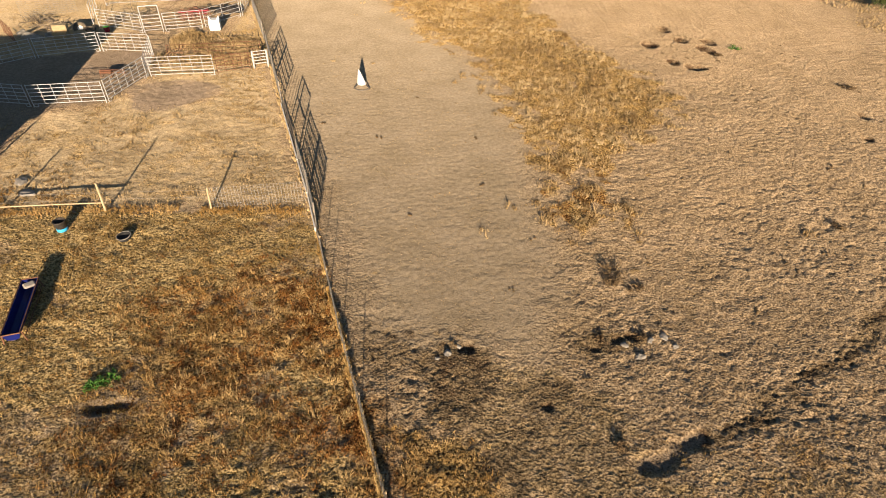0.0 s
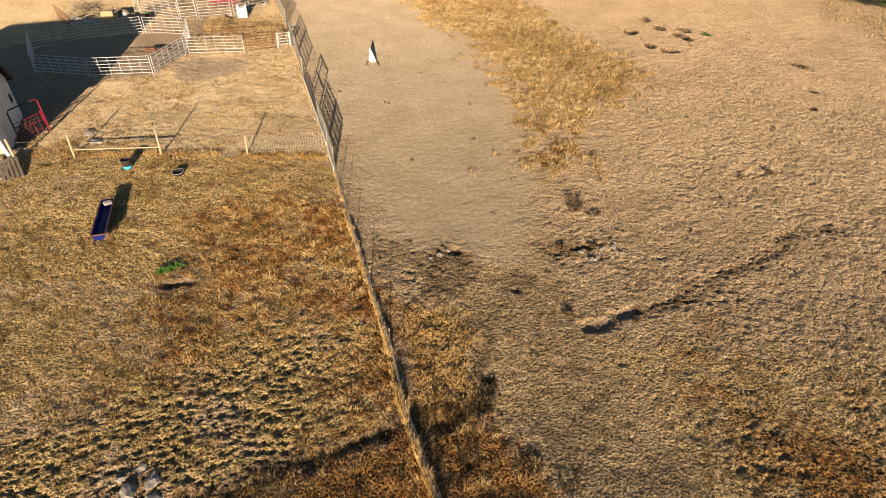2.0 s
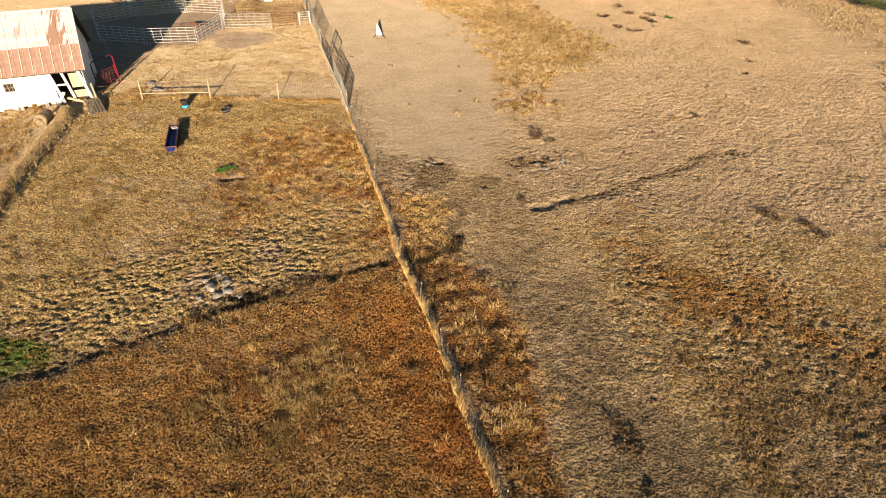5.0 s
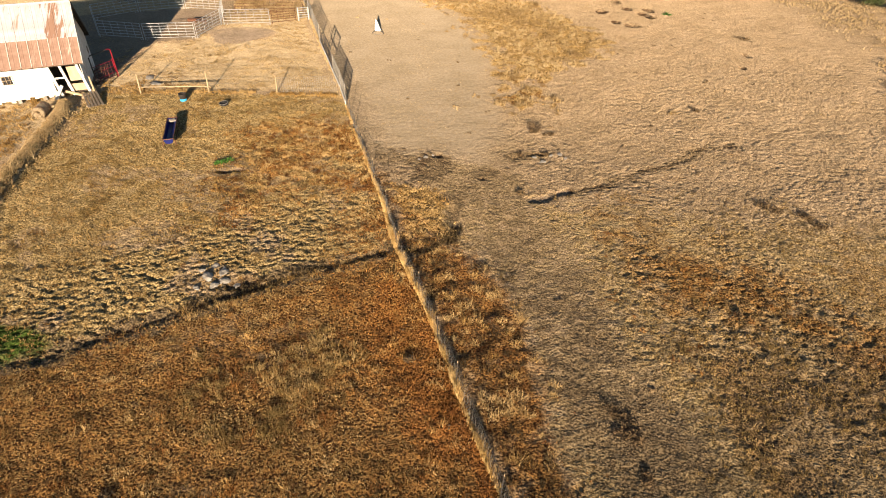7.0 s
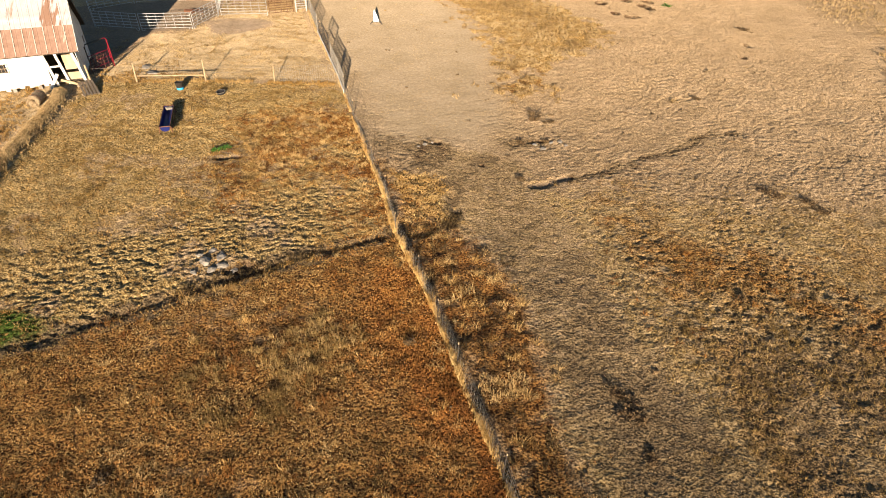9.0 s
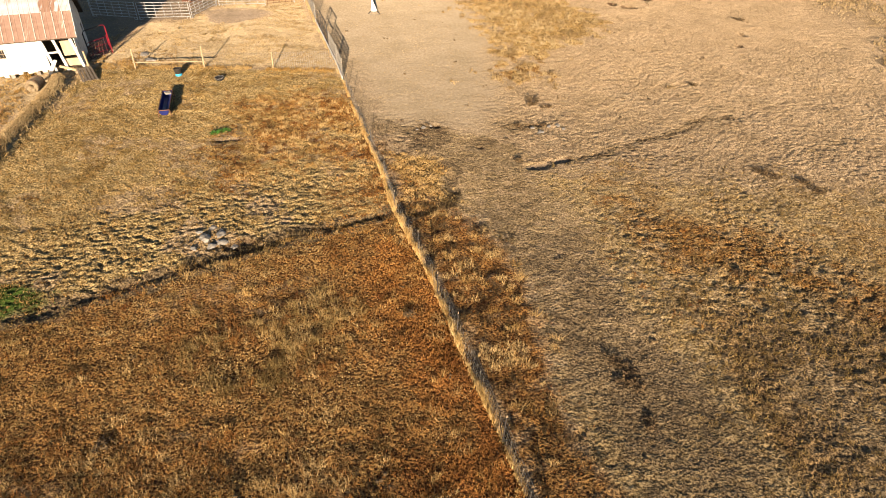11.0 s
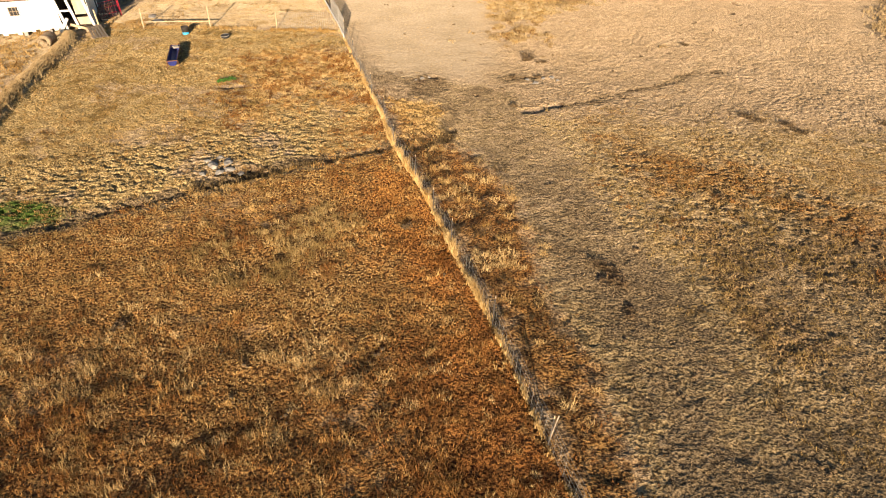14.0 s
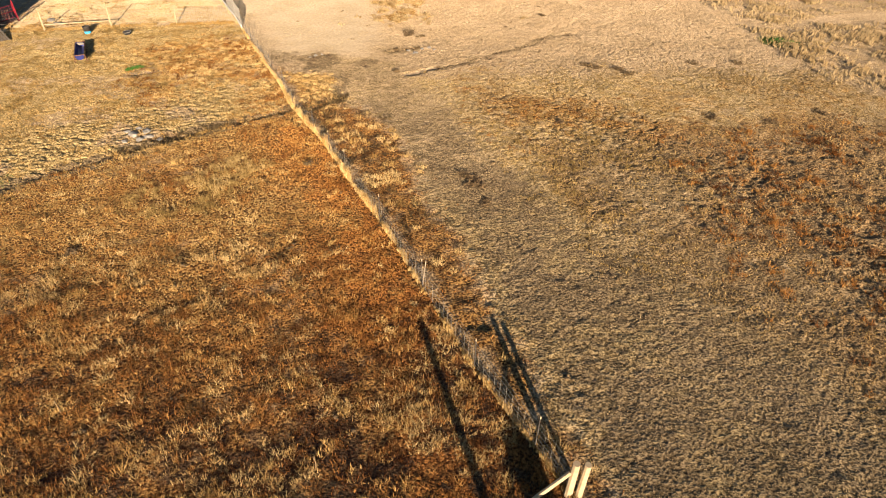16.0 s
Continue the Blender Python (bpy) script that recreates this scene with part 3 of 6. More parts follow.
covers = {
    "sand": np.clip(R["sand"], 0, 1),
    "calm": np.clip(R["sand"] + 0.75 * R["paddock"] + 0.4 * R["right"] * step(10.0, 20.0, gy + 0.3 * gx), 0, 1),
    "olive": np.clip(R["pasture"] * (0.9 - 0.12 * R["trod"] - 0.45 * step(0.5, 0.64, fbm(gx, gy, 0.33, 63))) + 0.56 * R["dry_right"] + (0.45 + 0.3 * step(-6, -16, gy)) * R["bare"] + 0.45 * R["south"] * step(0.40, 0.56, fbm(gx, gy, 0.22, 36)) * step(-20, -12, gy) * (1 - R["ember"]), 0, 1),
    "straw": np.clip(0.7 * step(0.9, 0.4, to_line(gx, gy, BERM)) + 0.35 * R["pit"] + R["paddock"] * 0.72 * step(0.75, 1.15, np.hypot((gx + 16.2) / 3.2, (gy - 33.3) / 2.2)) + 0.2 * R["dry_right"] + 0.35 * R["fence_row"] * (gy < 18), 0, 1),
    "gold": np.clip(0.75 * R["sward"] + R["gold"] * 0.7 + 0.55 * R["south"] * step(0.40, 0.58, fbm(gx, gy, 0.4, 78)) * step(-21, -13, gy) + R["hill"] * 0.34 + 0.45 * R["corner"] + R["bronze"] * 0.5 + 0.3 * R["pasture"] * (1 - R["patchy"]) * step(0.4, 0.6, fbm(gx, gy, 0.3, 79)) + R["paddock"] * 0.4 * step(0.45, 0.62, fbm(gx, gy, 0.25, 84)), 0, 1),
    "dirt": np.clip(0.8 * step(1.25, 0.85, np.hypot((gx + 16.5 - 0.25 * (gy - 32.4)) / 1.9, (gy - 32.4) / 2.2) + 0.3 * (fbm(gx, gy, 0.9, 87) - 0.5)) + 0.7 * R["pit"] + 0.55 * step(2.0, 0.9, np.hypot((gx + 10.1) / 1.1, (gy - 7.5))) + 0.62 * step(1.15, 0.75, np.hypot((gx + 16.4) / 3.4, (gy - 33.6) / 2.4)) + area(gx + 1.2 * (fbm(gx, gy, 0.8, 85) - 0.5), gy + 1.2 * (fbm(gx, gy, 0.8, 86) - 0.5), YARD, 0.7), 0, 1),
    "rust": np.clip(R["south"] * 0.9 + R["strip"] * 0.72 * (1 - 0.6 * R["sward"]) + R["corner"] * 0.32 + R["bronze"] * (0.35 + 0.35 * step(0.45, 0.62, fbm(gx, gy, 0.5, 76))) + 0.2 * R["tawny"] + 0.15 * R["red"] + 0.12 * R["poach"] + 0.2 * R["sward"] + 0.3 * step(2.2, 0.9, to_line(gx, gy + 1.3, CRACK)) * step(0.4, 0.55, fbm(gx, gy, 0.9, 80)) + 0.44 * R["dry_right"] * step(9, 13, gx) * (0.55 + 0.45 * step(0.36, 0.53, fbm(gx, gy, 0.3, 77))) + 0.22 * R["patchy"] * (1 - R["bronze"]) * (1 - R["trod"]) + 0.8 * R["burnt"] - 0.25 * R["south"] * step(0.45, 0.62, fbm(gx, gy, 0.3, 82)) * (1 - R["ember"]), 0, 1),
    "mud": np.clip((0.9 - 0.4 * step(0.5, 2.0, gx)) * step(1.0, 0.3, to_line(gx, gy, DITCH) + 0.25 * step(0.5, 2.0, gx) + 1.2 * (fbm(gx, gy, 1.1, 83) - 0.5)) + 0.65 * R["crack"] + 0.35 * R["trail"] + (0.18 + 0.4 * step(0.40, 0.56, fbm(gx, gy, 0.8, 32))) * R["churn"] + (0.44 + 0.05 * step(1.0, 4.0, gy) + 0.26 * step(2, -9, gy)) * R["bare"] * (0.65 + 0.6 * fbm(gx, gy, 0.45, 50)) + 0.55 * R["dry_right"] * step(-2, -10, gy) * step(10, 15, gx), 0, 1),
    "dug_and_shade": np.clip(DUG_AND_SHADE, 0, 1),
    "ember": np.clip(0.66 * R["ember"] + 0.2 * R["patchy"] * (1 - R["trod"]) * (1 - R["bronze"]) + 0.34 * R["strip"] * (1 - R["sward"]) * step(-18, -10, gy) + 0.3 * R["south"] * step(-12, -20, gy) + 0.42 * R["bronze"] * step(0.40, 0.56, fbm(gx, gy, 0.5, 76)) + 0.05 * R["tawny"] + 0.12 * R["red"] + 0.22 * R["dry_right"] * step(12, 18, gx) * step(0.34, 0.56, fbm(gx, gy, 0.22, 49)) + 0.2 * R["crack"], 0, 1),
    "hoof": np.clip(R["right"] * (1 - 0.35 * R["bare"]) * (1 - 0.5 * step(8.0, 16.0, gy + 0.25 * gx)) + 0.9 * R["trod"] + 0.35 * R["sand"] + 0.75 * R["pasture"] + 0.3 * R["paddock"], 0, 1) * (0.4 + 0.6 * step(0.36, 0.62, fbm(gx, gy, 0.16, 41))),
    "green": np.clip(0.72 * step(2.6, 0.8, np.hypot((gx + 15.9) * 0.7, (gy + 6.9) * 1.5)) * R["left"] + 0.8 * step(2.6, 0.8, np.hypot(gx - 38.7, gy - 6.6)) + 0.35 * step(1.0, 0.3, np.hypot(gx + 10.6, gy - 8.1)), 0, 1),
}
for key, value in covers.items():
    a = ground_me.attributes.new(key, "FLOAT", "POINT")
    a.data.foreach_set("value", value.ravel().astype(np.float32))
ground_me.materials.append(M_SOIL)
tagged(new("ground", ground_me), "dry tan pasture soil pocked with hoof prints", "ground", kind="structure")


def height_at(x, y):
    """The ground's height on its own grid."""
    x, y = np.atleast_1d(np.asarray(x, float)), np.atleast_1d(np.asarray(y, float))
    i = np.clip(np.searchsorted(GX, x) - 1, 0, len(GX) - 2)
    j = np.clip(np.searchsorted(GY, y) - 1, 0, len(GY) - 2)
    fx, fy = (x - GX[i]) / (GX[i + 1] - GX[i]), (y - GY[j]) / (GY[j + 1] - GY[j])
    return (gz[j, i] * (1 - fx) + gz[j, i + 1] * fx) * (1 - fy) + (gz[j + 1, i] * (1 - fx) + gz[j + 1, i + 1] * fx) * fy


def gh(x, y):
    return float(height_at(x, y)[0])


# ---- grass ----
rng = np.random.default_rng(7)


def blades(name, x, y, tall, tone, mat, label, per=7, wide=0.011, lean=0.9, category="grass", short=False):
    """Tufts of flat tapering blades, one mesh: tall and tone are given for each tuft."""
    n = len(x)
    z = height_at(x, y)
    X, Y, Z = (np.repeat(v, per) for v in (x, y, z))
    T = np.repeat(tall, per) * rng.uniform(0.55, 1.15, n * per)
    C = np.clip(np.repeat(tone, per) + rng.normal(0, 0.06, n * per), 0, 1)
    a = rng.uniform(0, math.tau, n * per)
    out = rng.uniform(0.1, 1.0, n * per) * lean
    rad = T * 0.22 * rng.uniform(0, 1, n * per)
    bx, by = X + np.cos(a) * rad, Y + np.sin(a) * rad
    w = wide * rng.uniform(0.7, 1.5, n * per)
    sx, sy = -np.sin(a) * w, np.cos(a) * w
    mx, my, mz = bx + np.cos(a) * out * T * 0.35, by + np.sin(a) * out * T * 0.35, Z + T * 0.6
    tx, ty, tz = bx + np.cos(a) * out * T, by + np.sin(a) * out * T, Z + T * (1 - 0.35 * out)
    v = np.stack([np.stack([bx - sx, by - sy, Z - 0.03], -1), np.stack([bx + sx, by + sy, Z - 0.03], -1), np.stack([mx + sx * 0.7, my + sy * 0.7, mz], -1), np.stack([mx - sx * 0.7, my - sy * 0.7, mz], -1), np.stack([tx, ty, tz], -1)], 1)
    m = n * per
    if short:
        v = v[:, [0, 1, 4]]
        me = bpy.data.meshes.new(name)
        me.vertices.add(m * 3)
        me.vertices.foreach_set("co", v.astype(np.float32).ravel())
        me.loops.add(m * 3)
        me.loops.foreach_set("vertex_index", np.arange(m * 3, dtype=np.int32))
        me.polygons.add(m)
        me.polygons.foreach_set("loop_start", np.arange(m, dtype=np.int32) * 3)
        me.polygons.foreach_set("loop_total", np.full(m, 3, np.int32))
        me.update(calc_edges=True)
        t = me.attributes.new("tone", "FLOAT", "POINT")
        t.data.foreach_set("value", np.repeat(C, 3).astype(np.float32))
        me.materials.append(mat)
        return tagged(new(name, me), label, category, kind="stuff")
    base = (np.arange(m) * 5)[:, None]
    loops = np.concatenate([base + np.array([[0, 1, 2, 3]]), base + np.array([[3, 2, 4]])], 1).astype(np.int32)
    me = bpy.data.meshes.new(name)
    me.vertices.add(m * 5)
    me.vertices.foreach_set("co", v.astype(np.float32).ravel())
    me.loops.add(m * 7)
    me.loops.foreach_set("vertex_index", loops.ravel())
    me.polygons.add(m * 2)
    starts = (np.arange(m)[:, None] * 7 + np.array([[0, 4]])).astype(np.int32)
    me.polygons.foreach_set("loop_start", starts.ravel())
    me.polygons.foreach_set("loop_total", np.tile(np.array([4, 3], np.int32), m))
    me.update(calc_edges=True)
    t = me.attributes.new("tone", "FLOAT", "POINT")
    t.data.foreach_set("value", np.repeat(C, 5).astype(np.float32))
    me.materials.append(mat)
    return tagged(new(name, me), label, category, kind="stuff")


def scatter(lo, hi, count, want):
    """Random places in a box, kept where want(x, y) beats a dice throw."""
    x, y = rng.uniform(lo[0], hi[0], count), rng.uniform(lo[1], hi[1], count)
    keep = rng.uniform(0, 1, count) < want(x, y, regions(x, y))
    return x[keep], y[keep]


def tone_of(x, y, seed, scale=0.5, base=0.5, swing=0.9):
    return np.clip(base + swing * (fbm(x, y, scale, seed) - 0.5) + rng.normal(0, 0.12, len(x)), 0, 1)


def seen(x, y):
    """The ground that the walk passes over, with a margin."""
    return (y > -29.5) & ((y > 0) | (x > -10.0 - 0.55 * (y + 24.4))) & (x < 19.0 + 0.85 * (y + 28.7))


def tussocks(name, lo, hi, count, want, size, tall, tone, mat, label, each=7, per=7, wide=0.009, lean=1.2, short=True):
    """Separate clumps: tufts crowd round a middle, highest there, and share the clump's own tone."""
    x, y = scatter(lo, hi, count, lambda x, y, r: want(x, y, r) * seen(x, y))
    n = len(x)
    big = rng.uniform(0.55, 1.5, n)
    own = tone(x, y) + rng.normal(0, 0.2, n)
    k = rng.normal(0, 0.55, (2, n * each))
    s = np.repeat(big, each)
    X, Y = np.repeat(x, each) + k[0] * size * s, np.repeat(y, each) + k[1] * size * s * 0.9
    T = tall * s * np.exp(-0.5 * (k[0] ** 2 + k[1] ** 2)) * rng.uniform(0.7, 1.15, n * each)
    return blades(name, X, Y, T, np.clip(np.repeat(own, each) + rng.normal(0, 0.07, n * each), 0, 1), mat, label, per, wide, lean, "grass", short)


def grow_grass():
    x, y = scatter((-24, -30), (8, 1), 150000, lambda x, y, r: seen(x, y) * r["south"] * (0.55 + 0.45 * step(0.4, 0.6, fbm(x, y, 0.9, 91))))
    hot = regions(x, y)["ember"]
    low = step(-12, -19, y)
    drift = fbm(x, y, 0.28, 48)
    tall, tone = 0.03 + 0.09 * fbm(x, y, 1.3, 92), tone_of(x, y, 93, 0.5, 0.74, 0.8) + 0.9 * (fbm(x, y, 2.4, 81) - 0.5) + 0.9 * (drift - 0.5) - 0.22 * low - 0.26 * step(-16, -27, y) + 0.10 * step(-16, -8, y)
    red = rng.uniform(0, 1, len(x)) < 1.0 * hot + 0.18 * low + 0.28 * step(0.5, 0.62, fbm(x, y, 0.35, 68))
    pale = ~red
    soft = pale & (rng.uniform(0, 1, len(x)) < 0.8 * step(-21, -12, y) * step(-1.0, -4.0, x - fence_x(y)) * (0.5 + 0.5 * step(0.4, 0.56, fbm(x, y, 0.22, 36))))
    pale = pale & ~soft
    blades("olive_field_grass", x[soft], y[soft], tall[soft], tone[soft] - 0.06, M_OLIVE_BLADES, "short olive brown dead grass of the lower field", 4, 0.012, 1.25, "grass", True)
    blades("rusty_grass", x[pale], y[pale], tall[pale], tone[pale], M_RUSTY_BLADES, "short rusty brown dead grass of the lower field", 4, 0.012, 1.25, "grass", True)
    blades("ember_field_grass", x[red], y[red], tall[red] * 1.25, tone[red] + 0.1 * hot[red], M_EMBER_BLADES, "short red-brown dead grass near the fence wire", 4, 0.012, 1.2, "grass", True)
    x, y = scatter((-34, -46), (8, -4), 60000, lambda x, y, r: ~seen(x, y) * r["south"] * (0.55 + 0.45 * step(0.4, 0.6, fbm(x, y, 0.9, 91))))
    blades("outer_rusty_grass", x, y, 0.04 + 0.11 * fbm(x, y, 1.3, 92), tone_of(x, y, 93, 0.5, 0.6, 1.0), M_RUSTY_BLADES, "short rusty brown dead grass at the far edge of the lower field", 3, 0.018, 1.25, "grass", True)
    deep = lambda y: step(-10, -19, y)
    tussocks("tall_rusty_grass", (-22, -30), (8, 0), 5200, lambda x, y, r: r["south"] * (0.2 + 0.8 * step(0.42, 0.6, fbm(x, y, 0.5, 90))) * (0.35 + 0.65 * deep(y)), 0.24, 0.22, lambda x, y: 0.60 + 0.9 * (fbm(x, y, 0.5, 86) - 0.5), M_RUSTY_BLADES, "taller tawny clumps standing in the lower field", 7, 7)
    tussocks("pale_tussocks", (-22, -30), (8, 0), 3600, lambda x, y, r: r["south"] * (0.12 + 0.88 * deep(y)) * (0.2 + 0.8 * step(0.45, 0.58, fbm(x, y, 0.4, 74))), 0.30, 0.22, lambda x, y: 0.70 + 0.9 * (fbm(x, y, 0.4, 75) - 0.5), M_GOLD_BLADES, "pale golden tussocks in the rusty field", 15, 7, 0.0065, 1.2)
    tussocks("olive_tussocks", (-9, -14), (1, -3), 1300, lambda x, y, r: r["south"] * step(1.15, 0.6, np.hypot((x + 4.3) / 3.4, (y + 8.8) / 3.2)) * step(0.38, 0.55, fbm(x, y, 0.6, 47)), 0.24, 0.26, lambda x, y: 0.64 + 0.9 * (fbm(x, y, 0.6, 46) - 0.5), M_OLIVE_BLADES, "olive and straw tussocks in the middle of the lower field", 8, 8)
    tussocks("dark_weeds", (-20, -30), (8, -2), 1300, lambda x, y, r: r["south"] * step(0.52, 0.62, fbm(x, y, 0.45, 45)) * (0.25 + 0.75 * deep(y)), 0.3, 0.24, lambda x, y: 0.25 + 0 * x, M_DARK_BLADES, "dark seeded weeds among the rusty grass", 8, 7, 0.007, 0.7)
    # the strip between the wire and the bare track
    x, y = scatter((-4, -30), (11, 9), 26000, lambda x, y, r: r["strip"] * (1 - 0.7 * r["churn"]) * (0.3 + 0.7 * step(0.4, 0.6, fbm(x, y, 1.2, 94))) * (0.55 + 0.45 * step(-20, -10, y)))
    blades("strip_grass", x, y, 0.04 + 0.10 * fbm(x, y, 0.9, 95), tone_of(x, y, 96, 1.0, 0.34, 1.3), M_EMBER_BLADES, "clumpy red-brown dead grass beside the wire fence", 5, 0.010, 1.0, "grass", True)
    patch = lambda x, y: step(0.44, 0.6, fbm(x, y, 0.5, 89))
    tussocks("strip_tussocks", (-2, -28), (9, 0), 1900, lambda x, y, r: r["strip"] ** 2 * (1 - r["sward"]) * (0.15 + 0.85 * patch(x, y)) * (0.08 + 0.92 * step(-15, -9, y)), 0.22, 0.34, lambda x, y: 0.55 + 0.4 * patch(x, y), M_GOLD_BLADES, "golden tussocks in the strip beside the wire fence", 8, 9, 0.008, 1.3)
    tussocks("ditch_tussocks", (-9, -6.2), (1, -0.8), 260, lambda x, y, r: r["left"] * step(0.9, 0.3, np.abs(y - ditch_y(x) + 0.4)) * (0.25 + 0.75 * step(1.3, 0.6, np.hypot(x + 6.7, y + 4.8))), 0.22, 0.26, lambda x, y: 0.7 + 0 * x, M_GOLD_BLADES, "golden tussocks at the edge of the ditch", 8, 9, 0.008, 1.4)
    tussocks("strip_weeds", (-2, -28), (9, 1), 900, lambda x, y, r: r["strip"] * (1 - r["sward"]) * (1 - patch(x, y)) * (0.5 + 0.5 * step(-18, -11, y)), 0.26, 0.30, lambda x, y: 0.25 + 0 * x, M_DARK_BLADES, "dark purple-brown dead weeds in the strip beside the fence", 7, 7, 0.008, 0.8)
    tussocks("sward_tufts", (-2, 0), (4, 7), 420, lambda x, y, r: r["sward"], 0.2, 0.16, lambda x, y: 0.78 + 0.8 * (fbm(x, y, 0.7, 44) - 0.5), M_GOLD_BLADES, "short golden sward inside the curve of the ditch", 8, 7, 0.010, 1.3)
    # the trodden brown ground beyond the track
    tussocks("poached_tufts", (10, -20), (24, -4), 3000, lambda x, y, r: r["poach"] * (0.4 + 0.6 * step(0.4, 0.55, fbm(x, y, 0.9, 43))), 0.18, 0.11, lambda x, y: 0.6 + 0.8 * (fbm(x, y, 0.8, 42) - 0.5), M_OLIVE_BLADES, "low olive tufts on poached ground", 6, 6, 0.013, 1.4)
    tussocks("red_weeds", (8, -12), (26, 4), 550, lambda x, y, r: r["red"], 0.24, 0.15, lambda x, y: 0.45 + 1.0 * (fbm(x, y, 0.7, 40) - 0.5), M_EMBER_BLADES, "low red-brown dead weeds on the brown ground", 6, 6, 0.011, 1.3)
    tussocks("brown_tufts", (8, -28), (34, 6), 4200, lambda x, y, r: r["dry_right"] * (1 - r["corner"]) * (0.25 + 0.75 * step(0.42, 0.6, fbm(x, y, 0.45, 39))), 0.2, 0.09, lambda x, y: 0.56 + 1.0 * (fbm(x, y, 0.5, 38) - 0.5), M_OLIVE_BLADES, "low brown tufts over trodden soil", 6, 5, 0.013, 1.4)
    x, y = scatter((-6, 15), (22, 64), 70000, lambda x, y, r: r["gold"] * (0.4 + 0.6 * step(0.4, 0.6, fbm(x, y, 1.9, 97))))
    blades("golden_grass", x, y, 0.04 + 0.09 * fbm(x, y, 0.9, 98), tone_of(x, y, 99, 1.6, 0.62, 1.5) - 0.2 * regions(x, y)["burnt"], M_GOLD_BLADES, "short golden dry grass patch on the sand", 4, 0.016, 1.1, "grass", True)
    tussocks("golden_clumps", (-6, 15), (22, 60), 4400, lambda x, y, r: r["gold"], 0.27, 0.32, lambda x, y: 0.62 + 1.5 * (fbm(x, y, 0.5, 128) - 0.5) - 0.25 * regions(x, y)["burnt"], M_STRAW_BLADES, "golden dry clumps crowding the patch on the sand", 6, 6, 0.018, 1.3)
    x, y = scatter((-25, -9), (-1, 19.5), 130000, lambda x, y, r: r["pasture"] * (1 - 0.6 * r["trod"]) * (0.35 + 0.65 * step(0.4, 0.6, fbm(x, y, 0.9, 101))))
    blades("pasture_grass", x, y, 0.02 + 0.08 * step(0.35, 0.7, fbm(x, y, 1.8, 102)), tone_of(x, y, 103, 1.5, 0.58, 1.6), M_OLIVE_BLADES, "grazed olive and brown pasture grass", 4, 0.013, 1.1, "grass", True)
    tussocks("bronze_grass", (-14, -2), (0, 18.5), 2300, lambda x, y, r: r["bronze"] * (0.35 + 0.65 * step(0.42, 0.58, fbm(x, y, 0.8, 104))), 0.2, 0.20, lambda x, y: 0.68 + 1.0 * (fbm(x, y, 0.5, 106) - 0.5), M_GOLD_BLADES, "ungrazed golden grass clumps by the fence", 9, 7, 0.013, 1.6)
    tussocks("brown_grass", (-14, -2), (0, 18.5), 2000, lambda x, y, r: r["bronze"], 0.22, 0.14, lambda x, y: 0.36 + 0.8 * (fbm(x, y, 0.5, 58) - 0.5), M_RUSTY_BLADES, "ungrazed dark brown clumps by the fence", 8, 6, 0.012, 1.2)
    tussocks("pasture_tufts", (-24, -8), (-3, 18.5), 3600, lambda x, y, r: r["pasture"] * (1 - r["bronze"]) * (0.2 + 0.8 * step(0.42, 0.58, fbm(x, y, 0.4, 37))), 0.18, 0.10, lambda x, y: 0.5 + 1.1 * (fbm(x, y, 0.4, 34) - 0.5), M_GOLD_BLADES, "low golden tufts in the grazed pasture", 6, 6, 0.012, 1.4)
    x, y = scatter((-13, -2), (0, 18.5), 36000, lambda x, y, r: r["bronze"] * step(0.40, 0.6, fbm(x, y, 0.5, 76)))
    blades("ember_grass", x, y, 0.04 + 0.10 * fbm(x, y, 0.9, 69), tone_of(x, y, 70, 1.3, 0.5, 1.4), M_EMBER_BLADES, "red-brown dead grass between the golden clumps", 5, 0.011, 1.1, "grass", True)
    clear = lambda x, y: (np.hypot((x + 25) / 6.0, (y - 36) / 5.3) > 1) & (np.hypot((x + 16.2) / 3.2, (y - 33.3) / 2.2) > 1)
    x, y = scatter((-36, 5), (-5, 60), 110000, lambda x, y, r: r["paddock"] * (0.25 + 0.75 * step(0.4, 0.62, fbm(x, y, 0.5, 107))) * clear(x, y))
    blades("paddock_stubble", x, y, 0.03 + 0.07 * fbm(x, y, 0.9, 108), tone_of(x, y, 109, 0.5, 0.55, 1.0), M_STRAW_BLADES, "bleached straw stubble in the paddock", 4, 0.014, 1.1, "grass", True)
    x, y = scatter((-21, 38), (-11, 47.5), 9000, lambda x, y, r: (x > -19.5) * (x < fence_x(y) - 0.3) * (y > 38.3) * (y < 46.3 + 0.2 * (x + 15)) * (0.3 + 0.7 * step(0.4, 0.6, fbm(x, y, 0.7, 128))))
    blades("yard_grass", x, y, 0.15 + 0.45 * step(0.35, 0.7, fbm(x, y, 0.7, 129)), tone_of(x, y, 131, 0.6, 0.6, 1.2), M_STRAW_BLADES, "tall golden grass between the rails", 6, 0.015, 0.6)
    x, y = scatter((7, -30), (40, 6), 80000, lambda x, y, r: seen(x, y) * r["dry_right"] * (1 - r["corner"]) * (0.2 + 0.8 * step(0.4, 0.65, fbm(x, y, 0.5, 110))))
    blades("thin_grass", x, y, 0.03 + 0.07 * fbm(x, y, 0.9, 111), tone_of(x, y, 112, 0.3, 0.50, 1.2), M_OLIVE_BLADES, "thin trampled brown grass on bare soil", 4, 0.014, 1.1, "grass", True)
    x, y = scatter((18, -34), (46, -7), 16000, lambda x, y, r: seen(x, y) * r["corner"] * step(0.42, 0.58, fbm(x, y, 0.6, 113)))
